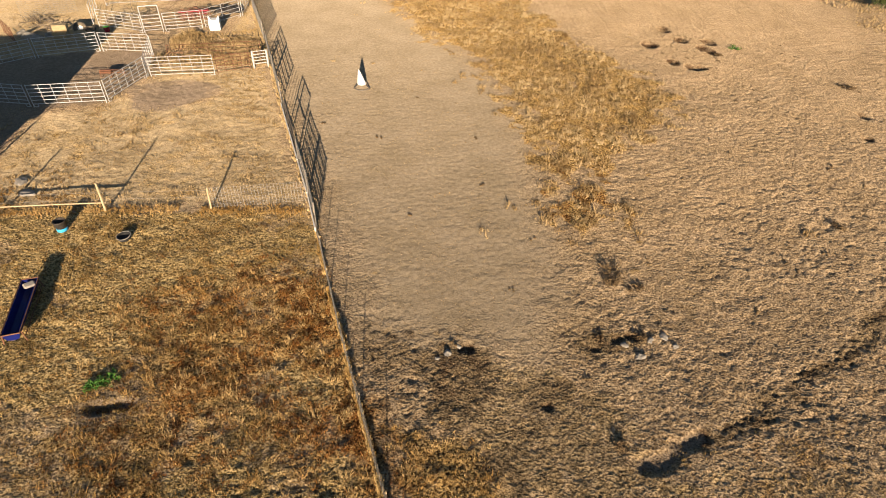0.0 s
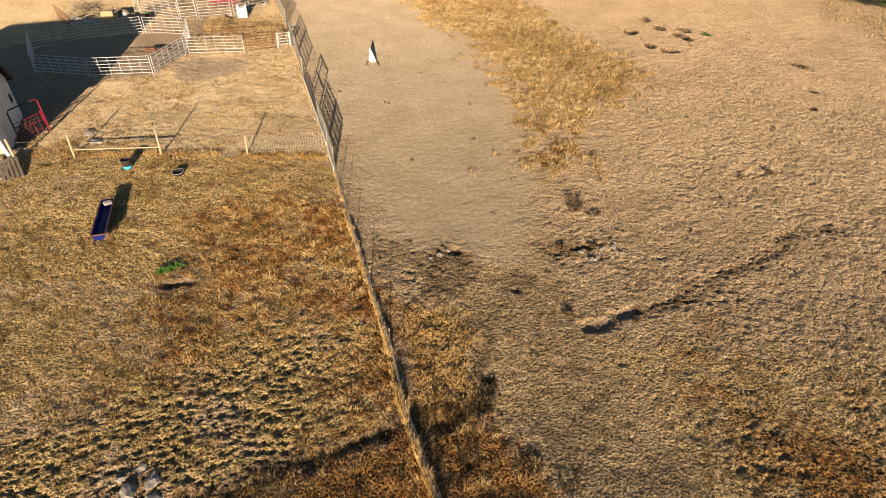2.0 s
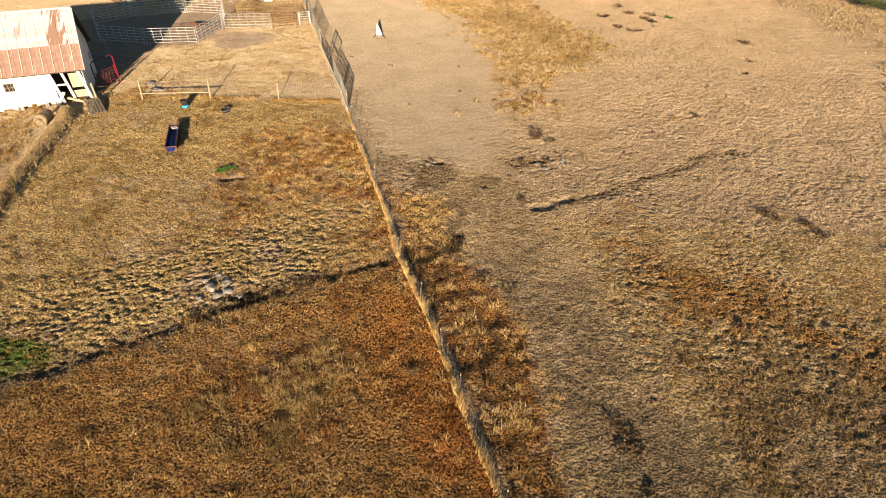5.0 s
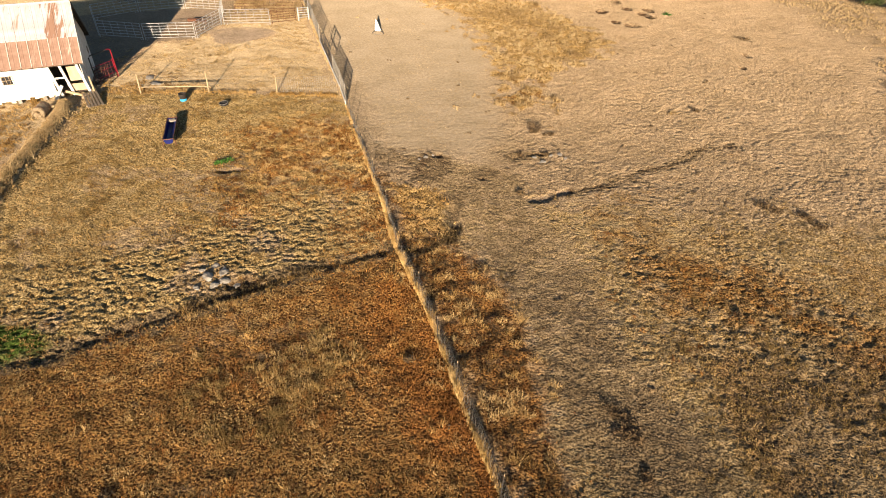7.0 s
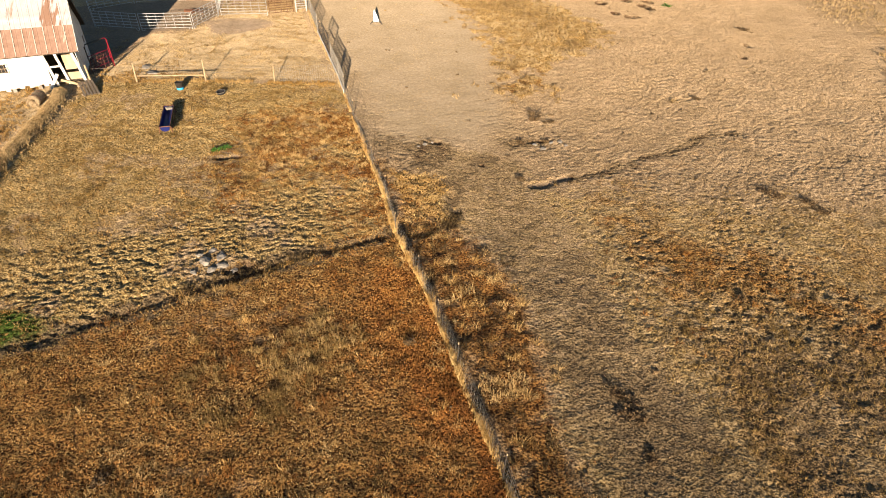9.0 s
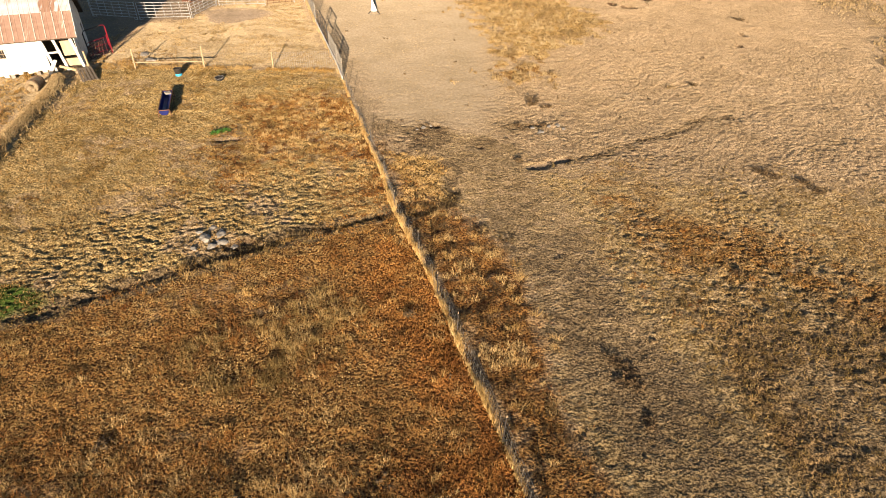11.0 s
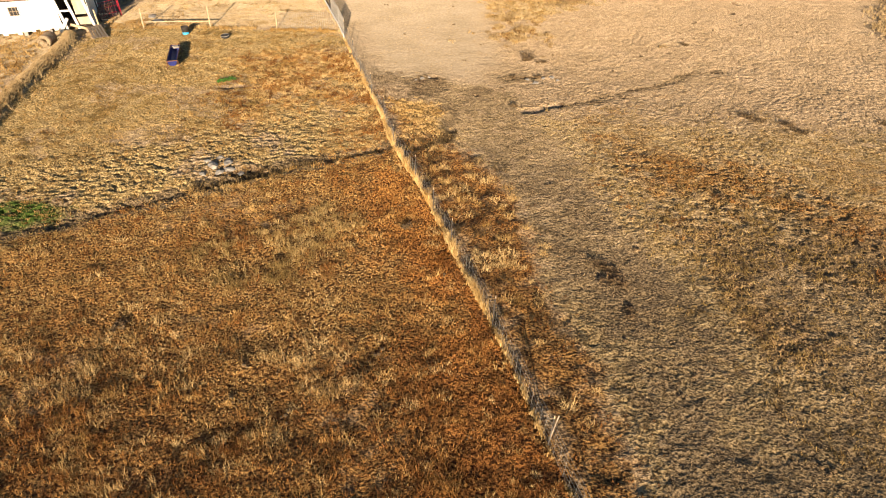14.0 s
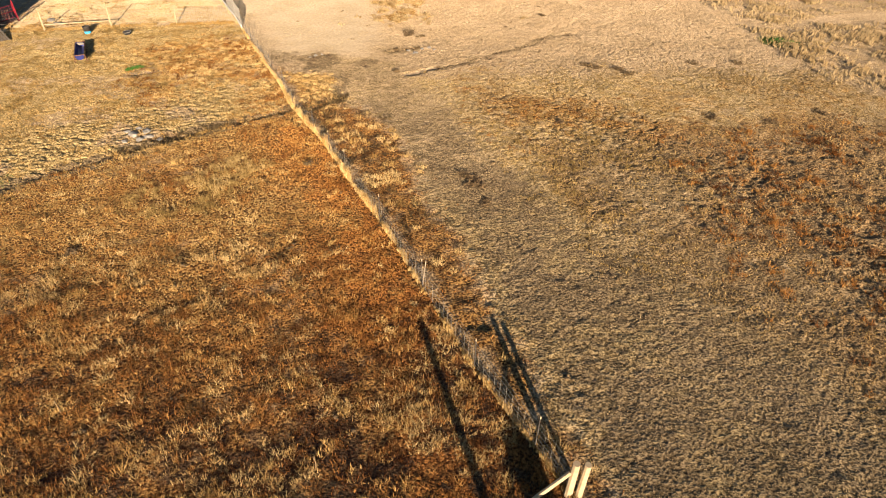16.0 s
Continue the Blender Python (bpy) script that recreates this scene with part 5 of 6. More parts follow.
def barn():
    ob = thing("barn", BARN, "small white board barn under a rusting tin roof", "barn")
    g0 = 0.0
    y0, y1, x1 = 0.35, BW - 0.35, -0.28
    x0 = -BL + 0.28
    # roof deck
    bm = B()
    ring = [(0, EAVE - 0.02), (BW / 2, RIDGE - 0.02), (BW, EAVE - 0.02), (BW, EAVE - 0.14), (BW / 2, RIDGE - 0.15), (0, EAVE - 0.14)]
    for x in (0.0, -BL):
        bm.faces.new([bm.verts.new((x, y, z)) for y, z in ring])
    a, b = list(bm.faces)
    for k in range(6):
        bm.faces.new((a.verts[k], a.verts[(k + 1) % 6], b.verts[(k + 1) % 6], b.verts[k]))
    part("roof", bm, M_INSIDE, ob, "dark boarded underside")
    n = 20
    w = BL / n
    up = low = back = None
    for k in range(n):
        for which in ("up", "low", "back"):
            mat = {"up": M_TIN, "low": M_RUST_TIN, "back": M_TIN}[which]
            if which == "up":
                if k in (1, 2):
                    o = part("roof_sheet", sheet_mesh(w - 0.004, 1.42, BW / 2, 0.03), M_TIN_WORN, ob, "rust-streaked sheet")
                elif up is None:
                    up = part("roof_sheet", sheet_mesh(w - 0.004, 1.42, BW / 2, 0.03), M_TIN, ob)
                    o = up
                else:
                    o = new("roof_sheet", up.data)
            elif which == "low":
                if low is None:
                    low = part("roof_sheet", sheet_mesh(w - 0.004, -0.06, 1.5, 0.008), M_RUST_TIN, ob)
                    o = low
                else:
                    o = new("roof_sheet", low.data)
            else:
                if back is None:
                    back = part("roof_sheet", sheet_mesh(w - 0.004, BW / 2, BW + 0.06, 0.02), M_TIN, ob)
                    o = back
                else:
                    o = new("roof_sheet", back.data)
            o.parent = ob
            o.location = (-w * (k + 1) + 0.002, 0, 0)
        part("seam", slab_between(B(), (-w * (k + 1) + 0.08, -0.05, roof_z(-0.05) + 0.05), (-w * (k + 1) + 0.08, 1.46, roof_z(1.46) + 0.05), 0.05, 0.02), M_SEAM, ob)
    part("ridge_cap", tube(B(), [(0.0, BW / 2, RIDGE + 0.035), (-BL, BW / 2, RIDGE + 0.035)], 0.07, 8), M_TIN, ob)
    part("barge_board", slab_between(B(), (0.03, -0.05, EAVE - 0.06), (0.03, BW / 2, RIDGE - 0.06), 0.03, 0.2), M_WHITE, ob)
    part("barge_board", slab_between(B(), (0.03, BW + 0.05, EAVE - 0.06), (0.03, BW / 2, RIDGE - 0.06), 0.03, 0.26), M_INSIDE, ob, "dark weathered edge board")
    # front wall of upright boards, left of the open bays
    me = None
    x = x0
    k = 0
    end = -2.35
    bw = 0.3
    while x < end - 0.05:
        win = -5.3 < x + bw / 2 < -4.6
        lo = 0.12 + 0.09 * math.sin(k * 2.3) + (0.1 if x > -5 else 0.0)
        if win:
            spans = [(lo, 1.38), (1.95, EAVE + 0.16)]
        else:
            spans = [(lo, EAVE + 0.16)]
        for za, zb in spans:
            part("plank", box(B(), (x + bw / 2, y0 + 0.004 * math.sin(k * 5.1), (za + zb) / 2), (bw - 0.012, 0.03, zb - za)), M_WHITE, ob)
        x += bw
        k += 1
    # window with bars; a black panel gives the shade behind them
    wn_ = part("window", box(B(), (-4.95, y0 + 0.05, 1.665), (0.66, 0.02, 0.58)), M_BLACK, ob, "barred window backed by a black shade panel")
    for xx in (-5.28, -5.06, -4.84, -4.62):
        part("frame", box(B(), (xx, y0 - 0.02, 1.665), (0.035, 0.03, 0.6)), M_OLD_WOOD, wn_)
    for zz in (1.38, 1.665, 1.95):
        part("frame", box(B(), (-4.95, y0 - 0.018, zz), (0.7, 0.03, 0.035)), M_OLD_WOOD, wn_)
    # open bays
    for xx, lean in ((-2.2, 0.0), (-1.42, 0.0), (-0.36, 0.0)):
        part("post", slab_between(B(), (xx + 0.16, y0, 0.1), (xx - 0.2, y0 + 0.06, 2.62), 0.14, 0.17, (1, 0, 0)), M_WHITE, ob)
    part("lintel", box(B(), (-1.3, y0 + 0.09, 2.58), (2.4, 0.05, 0.2)), M_WHITE, ob)
    part("cross_rail", box(B(), (-1.81, y0 + 0.02, 1.45), (0.62, 0.06, 0.12)), M_WHITE, ob)
    part("panel", box(B(), (-0.88, y0 + 0.22, 1.62), (0.72, 0.02, 1.05)), M_PLY, ob, "bare plywood hatch board")
    part("apron", box(B(), (-0.9, y0 + 0.16, 0.6), (1.05, 0.03, 0.6)), M_PLY, ob, "low boarded sill")
    part("floor", box(B(), (-BL / 2, BW / 2, 0.32), (BL - 0.8, BW - 0.9, 0.1)), M_INSIDE, ob)
    part("brace_board", slab_between(B(), (-2.5, y0 - 0.35, 0.05), (-1.85, y0 - 0.1, 0.95), 0.05, 0.2), M_WHITE, ob)
    part("brace_board", slab_between(B(), (-1.75, y0 - 0.12, 0.5), (-0.75, y0 - 0.4, 0.18), 0.06, 0.16), M_PALE_WOOD, ob)
    for xx in (-11.5, -9.2, -7.0, -4.8, -3.2, -2.3):
        part("pier", box(B(), (xx, y0 + 0.12, 0.1), (0.25, 0.22, 0.5)), M_STONE, ob)
    # gable walls and back
    for xw, nm in ((x1, 0), (x0, 1)):
        k = 0
        y = y0
        while y < y1 - 0.02:
            ww = min(0.3, y1 - y)
            yc = y + ww / 2
            top_a, top_b = roof_z(y) - 0.15, roof_z(min(y + ww, y1)) - 0.15
            bm = B()
            lo = 0.1 + 0.05 * math.sin(k * 1.9)
            spans = [(lo, None)]
            if nm == 0 and 5.3 < yc < 5.95:
                spans = [(lo, 1.35), (1.95, None)]
            for za, zb in spans:
                vs = []
                for xx in (xw - 0.015, xw + 0.015):
                    ta, tb = (top_a, top_b) if zb is None else (zb, zb)
                    vs.append([bm.verts.new(c) for c in ((xx, y + 0.005, za), (xx, y + ww - 0.005, za), (xx, y + ww - 0.005, tb), (xx, y + 0.005, ta))])
                bm.faces.new(vs[0])
                bm.faces.new(vs[1])
                for i in range(4):
                    bm.faces.new((vs[0][i], vs[0][(i + 1) % 4], vs[1][(i + 1) % 4], vs[1][i]))
            part("plank", bm, M_WHITE, ob)
            y += ww
            k += 1
    # black panel stands in for the unlit inside of the opening
    part("window", box(B(), (x1 - 0.06, 5.62, 1.65), (0.03, 0.62, 0.6)), M_BLACK, ob, "black panel for the shade inside an unglazed opening")
    part("wall", box(B(), (-BL / 2, y1, 1.4), (BL - 0.6, 0.04, 2.5)), M_OLD_WOOD, ob)
    part("wall", box(B(), (-2.5, BW / 2, 1.5), (0.05, BW - 0.9, 2.6)), M_INSIDE, ob, "dark inner partition")
    return ob


barn()


def bow_gate():
    """The tall red-posted gate at the barn's end."""
    a, b = Vector((-24.0, 20.05, 0)), Vector((-23.2, 21.9, 0))
    d = b - a
    w = d.length
    ob = thing("bow_gate", pose(a.x, a.y, gh(a.x, a.y), rz=math.degrees(math.atan2(d.y, d.x))), "tall arched stock gate, red and dark pipe", "gate")
    part("frame_post", tube(B(), [(w, 0, 0), (w, 0, 2.1), (w - 0.12, 0, 2.24), (w - 0.4, 0, 2.26)], 0.04, 8), M_RED, ob)
    part("frame_post", tube(B(), [(0, 0, 0), (0, 0, 2.1), (0.12, 0, 2.24), (w - 0.4, 0, 2.26)], 0.045, 8), M_DARK_STEEL, ob)
    for k in range(6):
        part("rail", tube(B(), [(0.03, 0.03, 0.2 + 0.23 * k), (w - 0.03, 0.03, 0.2 + 0.23 * k)], 0.022), M_RED if k in (1, 3, 5) else M_SHADED_MAROON, ob)
    for k in range(1, 5):
        part("upright", tube(B(), [(w * k / 5, 0.034, 0.2), (w * k / 5, 0.034, 1.35)], 0.018), M_SHADED_MAROON, ob)
    part("upright", tube(B(), [(w - 0.12, 0, 0.05), (w - 0.12, 0, 1.5)], 0.03), M_RED, ob)
    p = thing("leaning_gate", pose(-24.05, 19.95, gh(-24, 19.9), rz=64), "rusty pipe gate leaning by the barn wall", "gate")
    for k in range(6):
        part("rail", tube(B(), [(0, -0.05 * k, 0.15 + 0.2 * k), (1.5, 0.35 - 0.05 * k, 0.15 + 0.2 * k)], 0.02), M_SHADED_MAROON, p)
    for k in range(5):
        part("upright", tube(B(), [(1.5 * k / 4, 0.0875 * k + 0.02, 0.0), (1.5 * k / 4, 0.0875 * k - 0.27, 1.2)], 0.018), M_RUST, p)


bow_gate()


def boards_and_tyre():
    ob = thing("board_ramp", pose(0, 0, 0), "grey weathered boards lying as a ramp at the barn corner", "ramp")
    a, b = Vector((-23.3, 17.5, 0.42)), Vector((-22.2, 15.9, 0.06))
    side = Vector((0.82, 0.57, 0))
    for k in range(5):
        o = side * (0.2 * k - 0.4)
        part("plank", slab_between(B(), a + o, b + o * 1.1 + Vector((0, 0, 0.03 * (k % 2))), 0.16, 0.04), M_GREY_WOOD, ob)
    for e in (0.15, 0.8):
        p = a.lerp(b, e)
        part("bearer", slab_between(B(), p - side * 0.62 + Vector((0, 0, -0.09)), p + side * 0.55 + Vector((0, 0, -0.09)), 0.09, 0.12), M_OLD_WOOD, ob)
    pp = thing("corner_post", pose(0, 0, 0), "pale leaning post at the barn corner", "post")
    wood_post("post", -23.05, 17.75, 1.5, 0.07, pp, M_PALE_WOOD, (-0.1, 0.1))
    netting_roll()


def netting_roll():
    """Old stock netting rolled up and left lying on its side."""
    x, y, r = -25.2, 14.45, 0.40
    ob = thing("netting_roll", pose(x, y, gh(x, y) + r - 0.06, 90, 0, 6), "rusty tan roll of stock netting lying in dry grass", "wire roll")
    rd = random.Random(12)
    for k, (q, a) in enumerate(((0.40, 0.62), (0.345, 0.60), (0.29, 0.64), (0.235, 0.59))):
        bm = lathe(B(), [(q - 0.018, -a), (q, -a), (q + 0.012, -a * 0.4), (q, a * 0.1), (q + 0.012, a * 0.6), (q, a), (q - 0.018, a), (q - 0.02, 0.0)], 26, True)
        for v in bm.verts:
            v.co += Vector((rd.gauss(0, 0.008), rd.gauss(0, 0.008), rd.gauss(0, 0.012)))
        part("layer", bm, M_NETTING, ob, "", True)
    for z in (-0.35, 0.3):
        part("tie", lathe(B(), [(0.415, z - 0.012), (0.43, z - 0.012), (0.43, z + 0.012), (0.415, z + 0.012)], 26, True), M_RUST, ob, "rusty tie wire")


def tyre(name, at, r, fat, label, turn=(0, 0, 0), rim=False):
    t = thing(name, pose(at[0], at[1], at[2] + fat * 0.6, *turn), label, "tyre")
    bm = B()
    bmesh_ring(bm, r, fat)
    part("tread", bm, M_TYRE, t, "", True)
    if rim:
        part("rim", lathe(B(), [(0.05, -0.02), (r * 0.62, -0.04), (r * 0.66, 0.06), (r * 0.5, 0.02), (0.08, 0.03)], 18), M_WHITE, t, "white steel rim", True)
    return t


def bmesh_ring(bm, r, fat, n=28, m=10):
    rings = []
    for i in range(n):
        a = i * math.tau / n
        rr = r - fat
        rings.append([bm.verts.new(((rr + fat * math.cos(j * math.tau / m)) * math.cos(a), (rr + fat * math.cos(j * math.tau / m)) * math.sin(a), fat * 0.85 * math.sin(j * math.tau / m))) for j in range(m)])
    for i in range(n):
        u, v = rings[i], rings[(i + 1) % n]
        for j in range(m):
            bm.faces.new((u[j], u[(j + 1) % m], v[(j + 1) % m], v[j]))


boards_and_tyre()

# ---- stock gear ----
def feed_trough():
    ob = thing("feed_trough", pose(-15.3, 11.55, gh(-15.3, 11.5), rz=15), "long blue plastic feed bunk on a rusty steel frame", "feed trough")
    half, w, top = 1.6, 0.29, 0.52
    bm = B()
    prof = [(-w, top), (-w * 0.93, top - 0.16), (-w * 0.7, top - 0.30), (0, top - 0.36), (w * 0.7, top - 0.30), (w * 0.93, top - 0.16), (w, top)]
    inner = [(x * 0.94, z + (0.025 if z < top else 0)) for x, z in prof]
    rows = []
    for y in (-half, half):
        rows.append(([bm.verts.new((x, y, z)) for x, z in prof], [bm.verts.new((x, y * 0.98, z)) for x, z in inner]))
    for k in range(6):
        bm.faces.new((rows[0][0][k], rows[0][0][k + 1], rows[1][0][k + 1], rows[1][0][k]))
        bm.faces.new((rows[0][1][k], rows[0][1][k + 1], rows[1][1][k + 1], rows[1][1][k]))
    for o, i in rows:
        bm.faces.new(o)
        bm.faces.new(i)
    for k in (0, 6):
        bm.faces.new((rows[0][0][k], rows[0][1][k], rows[1][1][k], rows[1][0][k]))
    part("tub", bm, M_BLUE, ob)
    for s in (-1, 1):
        part("side_rail", tube(B(), [(s * (w + 0.03), -half - 0.05, top), (s * (w + 0.03), half + 0.05, top)], 0.025), M_RUST, ob)
        part("end_rail", tube(B(), [(-w - 0.03, s * (half + 0.04), top), (w + 0.03, s * (half + 0.04), top)], 0.025), M_RUST, ob)
        for e in (-1, 1):
            part("leg", tube(B(), [(s * (w + 0.03), e * (half - 0.1), top), (s * (w + 0.1), e * (half - 0.05), 0.0)], 0.025), M_RUST, ob)
        part("stretcher", tube(B(), [(s * (w + 0.08), -half + 0.1, 0.2), (s * (w + 0.08), half - 0.1, 0.2)], 0.018), M_RUST, ob)
    part("feed_sack", box(B(), (0.05, half - 0.35, top - 0.02), (0.44, 0.30, 0.12), Euler((0.25, 0.1, 0.5)).to_matrix(), 0.05), M_STONE, ob, "empty greyish sack")


def tubs():
    ob = thing("water_tub", pose(-16.45, 17.2, gh(-16.45, 17.2)), "dark half barrel with a bright blue base", "tub")
    part("body", lathe(B(), [(0.23, 0.17), (0.25, 0.2), (0.275, 0.5), (0.285, 0.52), (0.285, 0.55), (0.255, 0.55), (0.24, 0.25), (0.22, 0.22)]), M_DARK_STEEL, ob, "", True)
    part("base", lathe(B(), [(0.22, 0.0), (0.24, 0.02), (0.245, 0.16), (0.23, 0.18)]), M_CYAN, ob, "bright blue plastic base", True)
    d = thing("rubber_pan", pose(-13.28, 16.45, gh(-13.28, 16.45), 4, -3, 0), "black rubber feed pan with a dusty rim", "feed pan")
    part("bowl", lathe(B(), [(0.24, 0.0), (0.28, 0.02), (0.32, 0.18), (0.30, 0.19), (0.26, 0.06), (0.22, 0.045)]), M_BLACK, d, "", True)
    part("rim", lathe(B(), [(0.30, 0.178), (0.33, 0.178), (0.33, 0.2), (0.30, 0.2)], 24, True), M_STONE, d, "dusty grey rim", True)


def mineral_feeder():
    ob = thing("mineral_feeder", pose(-3.3, 34.1, gh(-3.3, 34.1)), "white pointed hood of a mineral feeder on thin legs", "feeder")
    bm = B()
    n = 20
    rows = []
    for k in range(9):
        t = k / 8
        r = 0.31 * (1 - t) ** 0.8 + 0.015
        rows.append([bm.verts.new((r * math.cos(i * math.tau / n) - 0.16 * t, r * 0.75 * math.sin(i * math.tau / n), 0.28 + 1.08 * t)) for i in range(n)])
    for u, v in zip(rows, rows[1:]):
        for i in range(n):
            bm.faces.new((u[i], u[(i + 1) % n], v[(i + 1) % n], v[i]))
    bm.faces.new(rows[0])
    bm.faces.new(rows[-1])
    part("hood", bm, M_SACK, ob, "", True)
    for a in (200, 340, 90):
        c, s = math.cos(radians(a)), math.sin(radians(a))
        part("leg", tube(B(), [(0.25 * c, 0.2 * s, 0.34), (0.62 * c, 0.5 * s, 0.03)], 0.035), M_DARK_STEEL, ob)
    part("base_ring", tube(B(), [(0.52 * math.cos(k * math.tau / 24), 0.52 * math.sin(k * math.tau / 24), 0.03) for k in range(25)], 0.016, 5), M_WIRE, ob)


def yard_clutter():
    k = gh(-16.9, 46.7)
    ob = thing("bulk_sack", pose(-16.9, 46.75, k, rz=8), "white woven bulk sack with two raised ears", "sack")
    bm = box(B(), (0, 0, 0.45), (0.92, 0.8, 0.9), None, 0.06)
    part("bag", bm, M_SACK, ob)
    for s in (-1, 1):
        bm = B()
        vs = [bm.verts.new(c) for c in ((s * 0.44, -0.3, 0.86), (s * 0.44, 0.3, 0.86), (s * 0.2, 0.3, 0.88), (s * 0.2, -0.3, 0.88), (s * 0.45, 0.0, 1.22))]
        for f in ((0, 1, 4), (1, 2, 4), (2, 3, 4), (3, 0, 4), (0, 3, 2, 1)):
            bm.faces.new([vs[i] for i in f])
        part("lifting_loop", bm, M_SACK, ob)
    for i, (x, y, z, r) in enumerate(((-28.75, 43.95, 0, 5), (-28.7, 44.6, 0, 2), (-28.75, 44.25, 0.5, 8))):
        b = thing("hay_bale", pose(x, y, gh(x, y) + z, rz=r), "square golden hay bale stacked by the pen", "hay bale", "hay bales")
        part("bale", box(B(), (0, 0, 0.26), (1.1, 0.55, 0.5), None, 0.04), M_HAY, b)
        for e in (-0.22, 0.22):
            part("twine", box(B(), (e, 0, 0.26), (0.012, 0.562, 0.512)), M_OLD_WOOD, b)
    tyre("worn_tyre", (-28.15, 46.1, gh(-28.2, 46.1)), 0.55, 0.17, "black tyre with a white rim in the yard", (58, 0, 20), True)
    tyre("worn_tyre", (-27.3, 46.0, gh(-27.3, 46.0)), 0.45, 0.15, "black tyre lying flat in the yard", (6, 4, 0))
    b = thing("feed_bucket", pose(-25.75, 45.7, gh(-25.75, 45.7)), "red bucket with a green lid", "bucket")
    part("body", lathe(B(), [(0.17, 0.0), (0.2, 0.02), (0.24, 0.42), (0.22, 0.42)]), M_RED, b, "", True)
    part("lid", lathe(B(), [(0.25, 0.42), (0.26, 0.45), (0.1, 0.48)]), M_GREEN_PLASTIC, b, "green plastic lid", True)
    m = thing("hay_rake", pose(-19.4, 49.3, gh(-19.4, 49.3), rz=15), "rusty red farm implement with wheels and tines", "implement")
    part("beam", tube(B(), [(-1.3, 0, 0.75), (1.3, 0, 0.75)], 0.07, 8), M_RED, m)
    part("drawbar", tube(B(), [(0, 0, 0.72), (0.2, -1.5, 0.5)], 0.05, 8), M_RUST, m)
    for x in (-0.95, -0.3, 0.35, 1.0):
        w = part("wheel", tube(B(), [(x + 0.42 * math.cos(q * math.tau / 20), 0.25 * math.sin(q * math.tau / 20), 0.5 + 0.42 * math.sin(q * math.tau / 20)) for q in range(21)], 0.025, 5), M_RUST, m)
        for q in range(6):
            a = q * math.tau / 12
            part("spoke", tube(B(), [(x - 0.42 * math.cos(a), -0.25 * math.sin(a), 0.5 - 0.42 * math.sin(a)), (x + 0.42 * math.cos(a), 0.25 * math.sin(a), 0.5 + 0.42 * math.sin(a))], 0.012, 4), M_RED, w)
    part("seat", box(B(), (0.2, 0.35, 1.0), (0.4, 0.35, 0.06), None, 0.02), M_RUST, m)
    t = thing("dark_tarpaulin", pose(-17.0, 52.0, gh(-17, 52)), "dark crumpled tarpaulin lying behind the panels", "tarpaulin")
    bm = B()
    bmesh.ops.create_grid(bm, x_segments=16, y_segments=10, size=0.5)
    for v in bm.verts:
        v.co.x, v.co.y = v.co.x * 2.6, v.co.y * 1.5
        e = 1 - max(abs(v.co.x) / 1.3, abs(v.co.y) / 0.75)
        v.co.z = 0.03 + 0.5 * min(1, e * 2.5) * (0.6 + 0.8 * noise.noise(Vector((v.co.x * 2, v.co.y * 2, 3))))
    part("sheet", bm, M_DARK_STEEL, t)
    f = thing("rusty_feeder", pose(-21.6, 36.0, gh(-21.6, 36.0), rz=4), "low rusty red feed rack inside the round pen", "feeder")
    part("basket", box(B(), (-0.3, 0, 0.40), (0.85, 0.34, 0.26), None, 0.05), M_RUST, f)
    for x in (-0.65, 0.05):
        for y in (-0.17, 0.17):
            part("leg", tube(B(), [(x, y, 0.0), (x, y, 0.3)], 0.025), M_RUST, f)
    part("rail", tube(B(), [(0.1, 0, 0.5), (1.0, 0.02, 0.46)], 0.03), M_RUST, f)
    part("rail", tube(B(), [(0.1, 0, 0.3), (1.0, 0.02, 0.26)], 0.03), M_RUST, f)
    part("end_leg", tube(B(), [(0.98, 0.02, 0.0), (0.98, 0.02, 0.5)], 0.025), M_RUST, f)


M_GREEN_PLASTIC = weathered("green_plastic", (0.04, 0.25, 0.03), (0.10, 0.42, 0.06), 5.0, 0.4, 0.0, 0.0)
def brush_pile(x, y, r, tall, seed, label):
    """A heap of dead branches thrown together."""
    rd = random.Random(seed)
    ob = thing("brush_pile", pose(x, y, gh(x, y)), label, "brush pile", "brush piles")
    for k in range(46):
        a, d = rd.uniform(0, math.tau), rd.uniform(0, 0.75) * r
        p = Vector((math.cos(a) * d, math.sin(a) * d * 0.7, rd.uniform(0.02, tall * (1 - 0.7 * d / r))))
        w = Vector((rd.gauss(0, 1), rd.gauss(0, 0.8), rd.gauss(0.15, 0.3))).normalized() * rd.uniform(0.5, 1.3)
        q = p + w
        q.z = max(0.03, q.z)
        m = p.lerp(q, 0.5) + Vector((rd.gauss(0, 0.08), rd.gauss(0, 0.08), rd.gauss(0.06, 0.06)))
        m.z = max(0.03, m.z)
        part("branch", tube(B(), [p, m, q], rd.uniform(0.015, 0.04), 4, 0.008), M_GREY_WOOD if rd.random() < 0.7 else M_OLD_WOOD, ob)


brush_pile(-24.3, 49.3, 2.0, 0.6, 3, "grey heap of dead branches behind the panels")
brush_pile(-26.2, 48.0, 1.2, 0.5, 4, "grey heap of dead branches behind the panels")
brush_pile(-32.3, 47.6, 1.8, 0.6, 5, "dark heap of dead branches beside the mesh fence")
brush_pile(-30.2, 45.9, 1.4, 0.5, 6, "dark heap of dead branches beside the mesh fence")
feed_trough()
tubs()
mineral_feeder()
yard_clutter()

